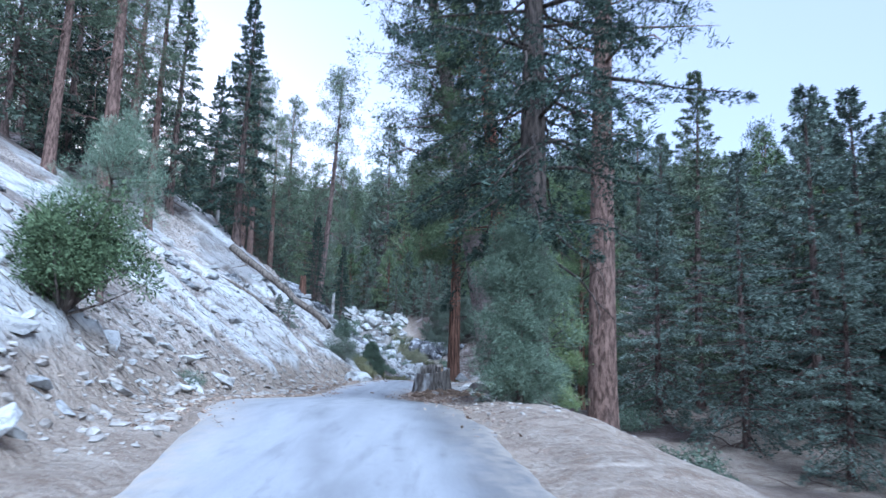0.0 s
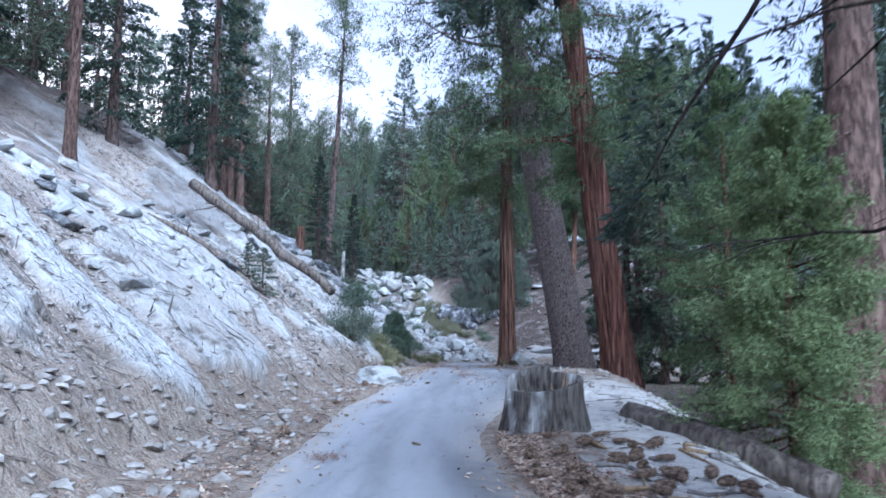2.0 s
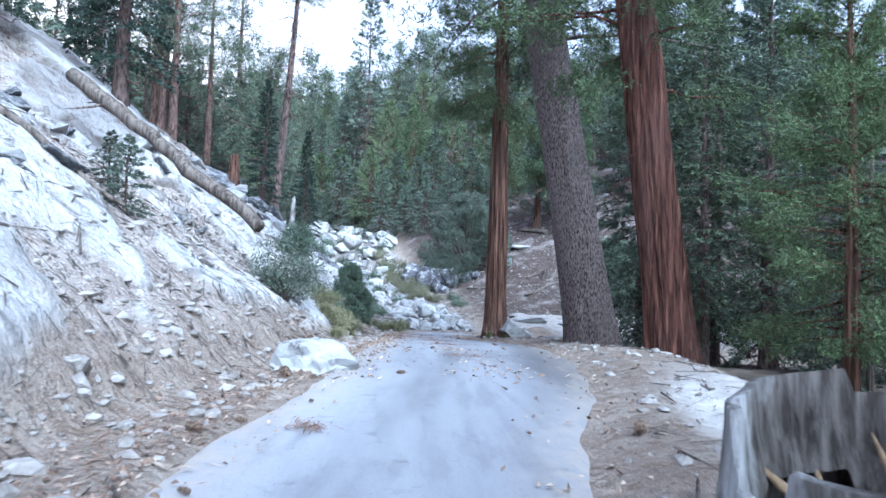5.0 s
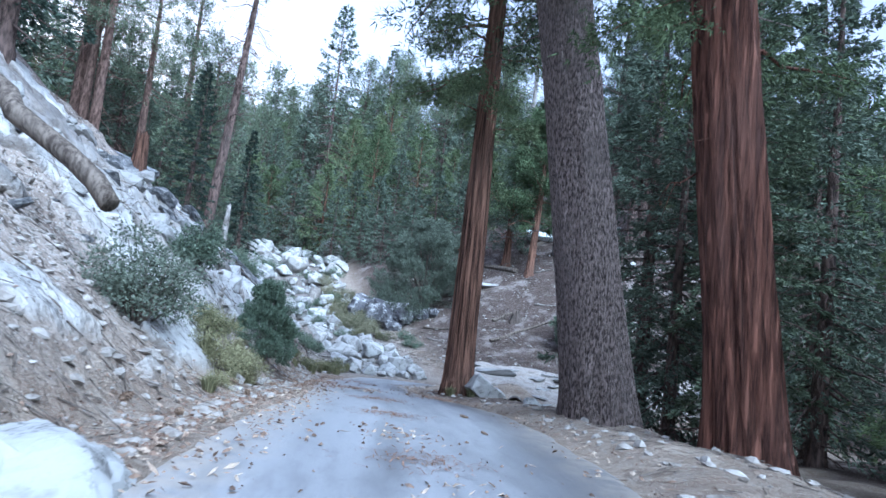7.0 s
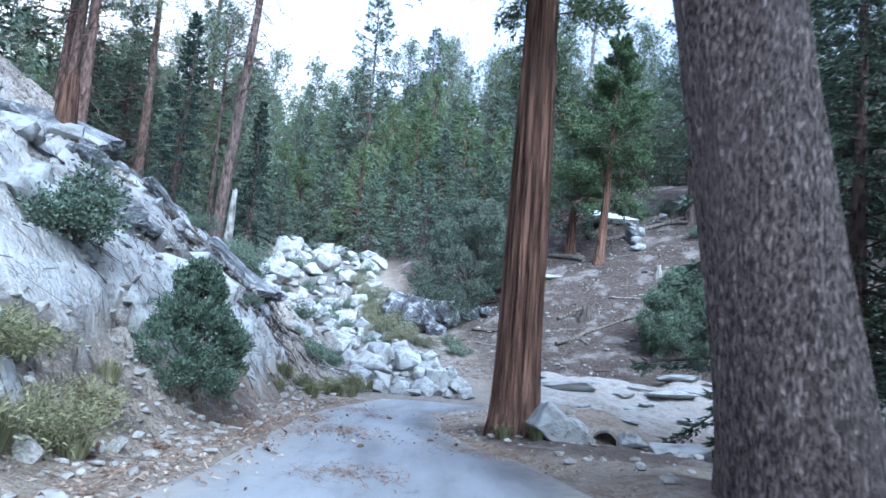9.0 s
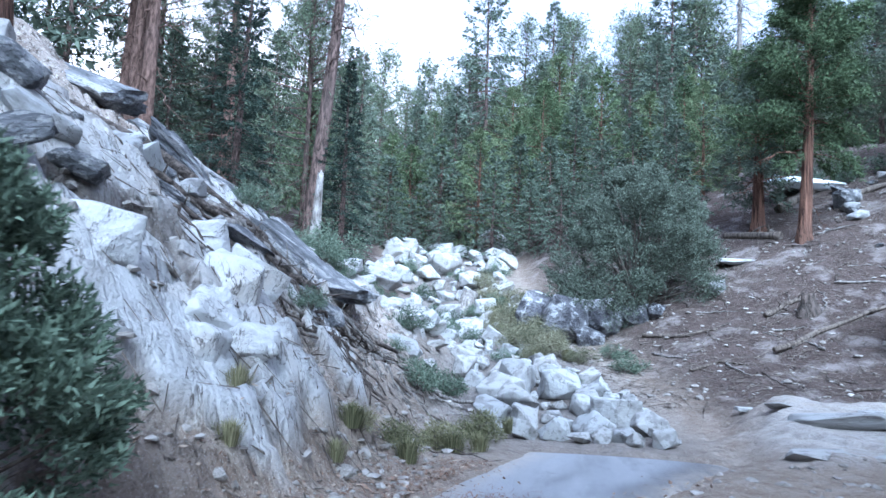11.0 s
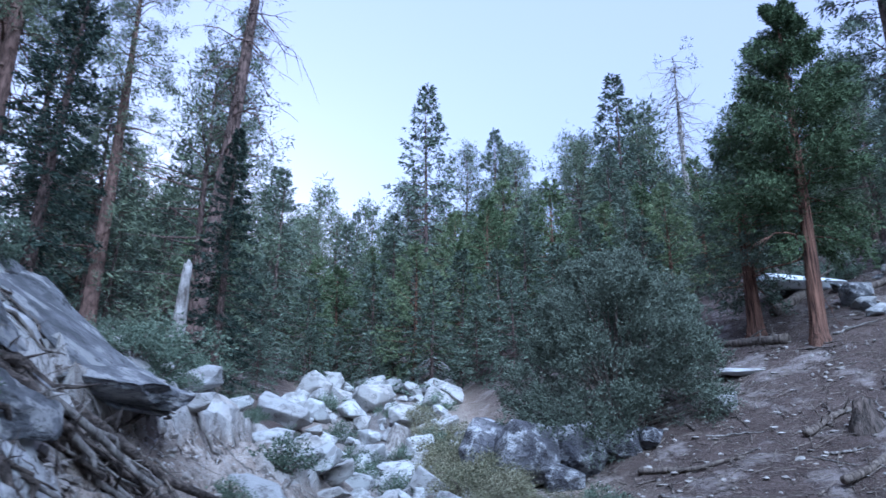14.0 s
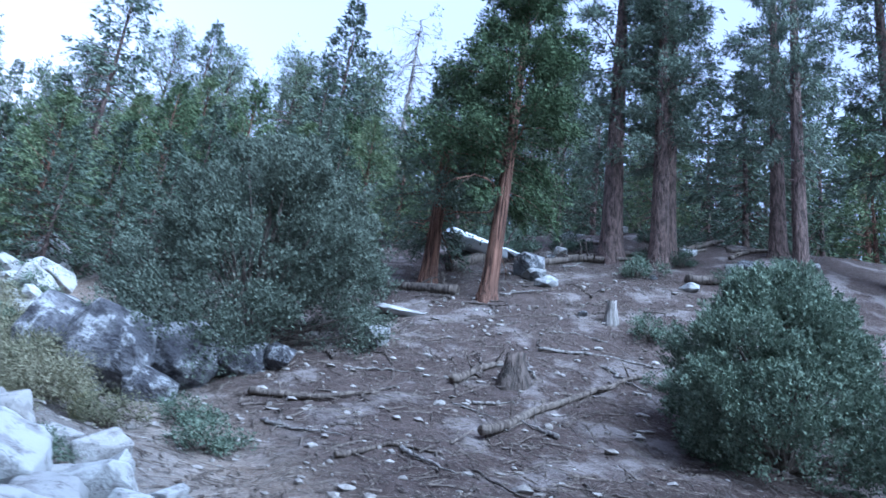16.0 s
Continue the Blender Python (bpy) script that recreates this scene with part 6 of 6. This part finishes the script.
def chips():
    """Bark chips, needles and small debris on the road and its edges, one joined mesh."""
    rng = np.random.default_rng(34)
    foot = rng.uniform(10, 62, 3600)
    y = np.concatenate([rng.uniform(10, 62, 2600), rng.uniform(19.5, 27, 3600), rng.normal(36, 1.2, 160), rng.normal(40.5, 0.7, 120), rng.normal(52.5, 0.7, 160), rng.uniform(34, 56, 700), foot])
    side = rng.random(2600)
    L, R = road_l(y), road_r(y)
    x = np.concatenate([np.where(side < 0.6, L[:2600] + rng.normal(size=2600) * 0.35, R[:2600] + rng.normal(size=2600) * 0.4),
                        R[2600:6200] + 0.1 + np.abs(rng.normal(size=3600)) * 0.40,
                        rng.normal(-1.0, 0.45, 160), rng.normal(-1.3, 0.35, 120), rng.normal(-1.9, 0.5, 160), rng.normal(-3.1, 0.35, 700), road_l(foot) - 0.05 - 0.75 * np.abs(rng.normal(size=3600))])
    on = (x > L) & (x < R)
    z = np.where(on, road_z(y) + 0.035, land(x, y)[0] + 0.01)
    n = len(x)
    a = rng.random(n) * 6.28
    ln, w = 0.015 + 0.07 * rng.random(n) ** 2.5, 0.008 + 0.03 * rng.random(n) ** 2
    d, s = np.stack([np.cos(a), np.sin(a), 0.3 * rng.normal(size=n)], -1), np.stack([-np.sin(a), np.cos(a), 0.3 * rng.normal(size=n)], -1)
    c = np.stack([x, y, z], -1)
    up = np.array([0, 0, 1.0]) * w[:, None] * 0.7
    d, s = d * ln[:, None], s * w[:, None]
    v = np.stack([c + d, c + s, c - d, c - s, c + up], 1)
    f = (np.array([[0, 1, 4], [1, 2, 4], [2, 3, 4], [3, 0, 4]])[None] + 5 * np.arange(n)[:, None, None]).reshape(-1, 3)
    tagged(new("bark_chips", mesh_np("bark_chips", v.reshape(-1, 3), f, False, CHIPS)), "brown bark chips and needle litter along the road edges", "litter", kind="stuff")


chips()


def needles():
    """Fallen red-brown needles: small heaps on the road, drifts along both of its edges, one joined mesh."""
    rng = np.random.default_rng(35)
    px, py = [], []
    for x, y, r, n in [(-1.45, 43.6, 0.32, 260), (-1.5, 48.0, 0.36, 300), (-2.3, 52.9, 0.42, 420), (-2.4, 58.2, 0.40, 260), (-2.9, 54.5, 0.18, 90), (-1.8, 56.6, 0.25, 120), (-1.2, 38.5, 0.30, 200),
                       (-3.3, 30.8, 0.14, 90), (-3.4, 24.5, 0.15, 110), (-3.8, 52.2, 0.45, 420), (-3.2, 55.2, 0.40, 260), (-4.1, 53.9, 0.35, 260), (-4.1, 43.1, 0.35, 220), (0.3, 51.6, 0.5, 420), (0.9, 55.0, 0.5, 300)]:
        px.append(rng.normal(x, r, n))
        py.append(rng.normal(y, r * 1.2, n))
    y1, y2 = rng.uniform(19.5, 26.5, 1700), rng.uniform(18, 62, 4200)
    px += [road_r(y1) + 0.05 + 0.7 * np.abs(rng.normal(size=1700)), road_l(y2) - 0.1 - 0.6 * np.abs(rng.normal(size=4200))]
    py += [y1, y2]
    x, y = np.concatenate(px), np.concatenate(py)
    on = (x > road_l(y)) & (x < road_r(y))
    z = np.where(on, road_z(y) + 0.036, land(x, y)[0] + 0.012)
    n = len(x)
    a, ln, w = rng.random(n) * 6.283, 0.04 + 0.07 * rng.random(n), 0.003 + 0.005 * rng.random(n)
    d = np.stack([np.cos(a), np.sin(a), 0.15 * rng.normal(size=n)], -1) * ln[:, None]
    sd = np.stack([-np.sin(a), np.cos(a), np.zeros(n)], -1) * w[:, None]
    c = np.stack([x, y, z], -1)
    up = np.array([0, 0, 1.0]) * (0.006 + 0.012 * rng.random(n))[:, None]
    v = np.stack([c - d - sd, c - d + sd, c + up + sd, c + up - sd, c + d], 1)
    f = (np.array([[0, 1, 2], [0, 2, 3], [3, 2, 4]])[None] + 5 * np.arange(n)[:, None, None]).reshape(-1, 3)
    tagged(new("pine_needles", mesh_np("pine_needles", v.reshape(-1, 3), f, False, NEEDLES)), "fallen red-brown pine needles in heaps on the road", "needles", kind="stuff")


needles()


def tuft(seed, n=340, h=0.34, r=0.24):
    rng = np.random.default_rng(seed)
    a, e = rng.random(n) * 6.28, rng.random(n)
    base = np.stack([np.cos(a) * r * e * 0.5, np.sin(a) * r * e * 0.5, np.zeros(n)], -1)
    out = np.stack([np.cos(a), np.sin(a), np.zeros(n)], -1)
    hh = h * (0.5 + 0.6 * rng.random(n))
    p1 = base + out * (0.25 * hh * e)[:, None] + np.array([0, 0, 1.0]) * (0.65 * hh)[:, None]
    p2 = base + out * (0.75 * hh * e)[:, None] + np.array([0, 0, 1.0]) * (hh * (1 - 0.3 * e))[:, None]
    sd = np.stack([-np.sin(a), np.cos(a), np.zeros(n)], -1) * 0.004
    v = np.stack([base - sd, base + sd, p1 + sd, p1 - sd, p2], 1)
    f = np.array([[0, 1, 2], [0, 2, 3], [3, 2, 4]])[None] + 5 * np.arange(n)[:, None, None]
    return mesh_np("grass_tuft", v.reshape(-1, 3), f.reshape(-1, 3), False, STRAW)


TUFTS = [tuft(i) for i in range(3)]
rngt = np.random.default_rng(44)
for x, y, s in [(-4.6, 59.8, 1.3), (-4.3, 47.2, 1.2), (-4.6, 46.2, 1.5), (-4.9, 45.4, 1.2), (-4.4, 43.6, 1.0), (-3.9, 60.8, 1.4), (-3.4, 62.6, 1.4), (-3.0, 63.4, 1.3), (-4.4, 58.4, 1.0),
                (-2.6, 66.0, 1.2), (-4.0, 80.0, 2.0), (-4.4, 81.5, 2.2), (-3.6, 82.5, 2.0), (-3.0, 84.0, 1.8), (-4.6, 83.5, 2.0), (1.4, 52.9, 1.0), (0.8, 53.1, 1.0), (1.7, 53.3, 0.8),
                (-2.4, 74.6, 1.6), (-2.9, 73.0, 1.5), (-1.2, 75.5, 1.5), (-2.0, 77.8, 1.8), (-3.0, 81.5, 2.2), (-3.8, 79.0, 2.0), (-4.2, 85.0, 2.0), (-3.6, 86.0, 1.8), (-5.0, 49.5, 1.1), (-4.8, 56.0, 0.9), (-4.2, 78.0, 1.6), (-3.2, 79.4, 1.6), (-2.6, 76.5, 1.3), (-3.4, 77.0, 1.5), (-5.2, 57.0, 1.0)]:
    ob = new("grass_tuft", TUFTS[int(rngt.integers(3))])
    stand(ob, x, y, -0.02, float(rngt.uniform(0, 360)), s)
    tagged(ob, "pale green grass tuft among the stones", "grass", "grass tufts")
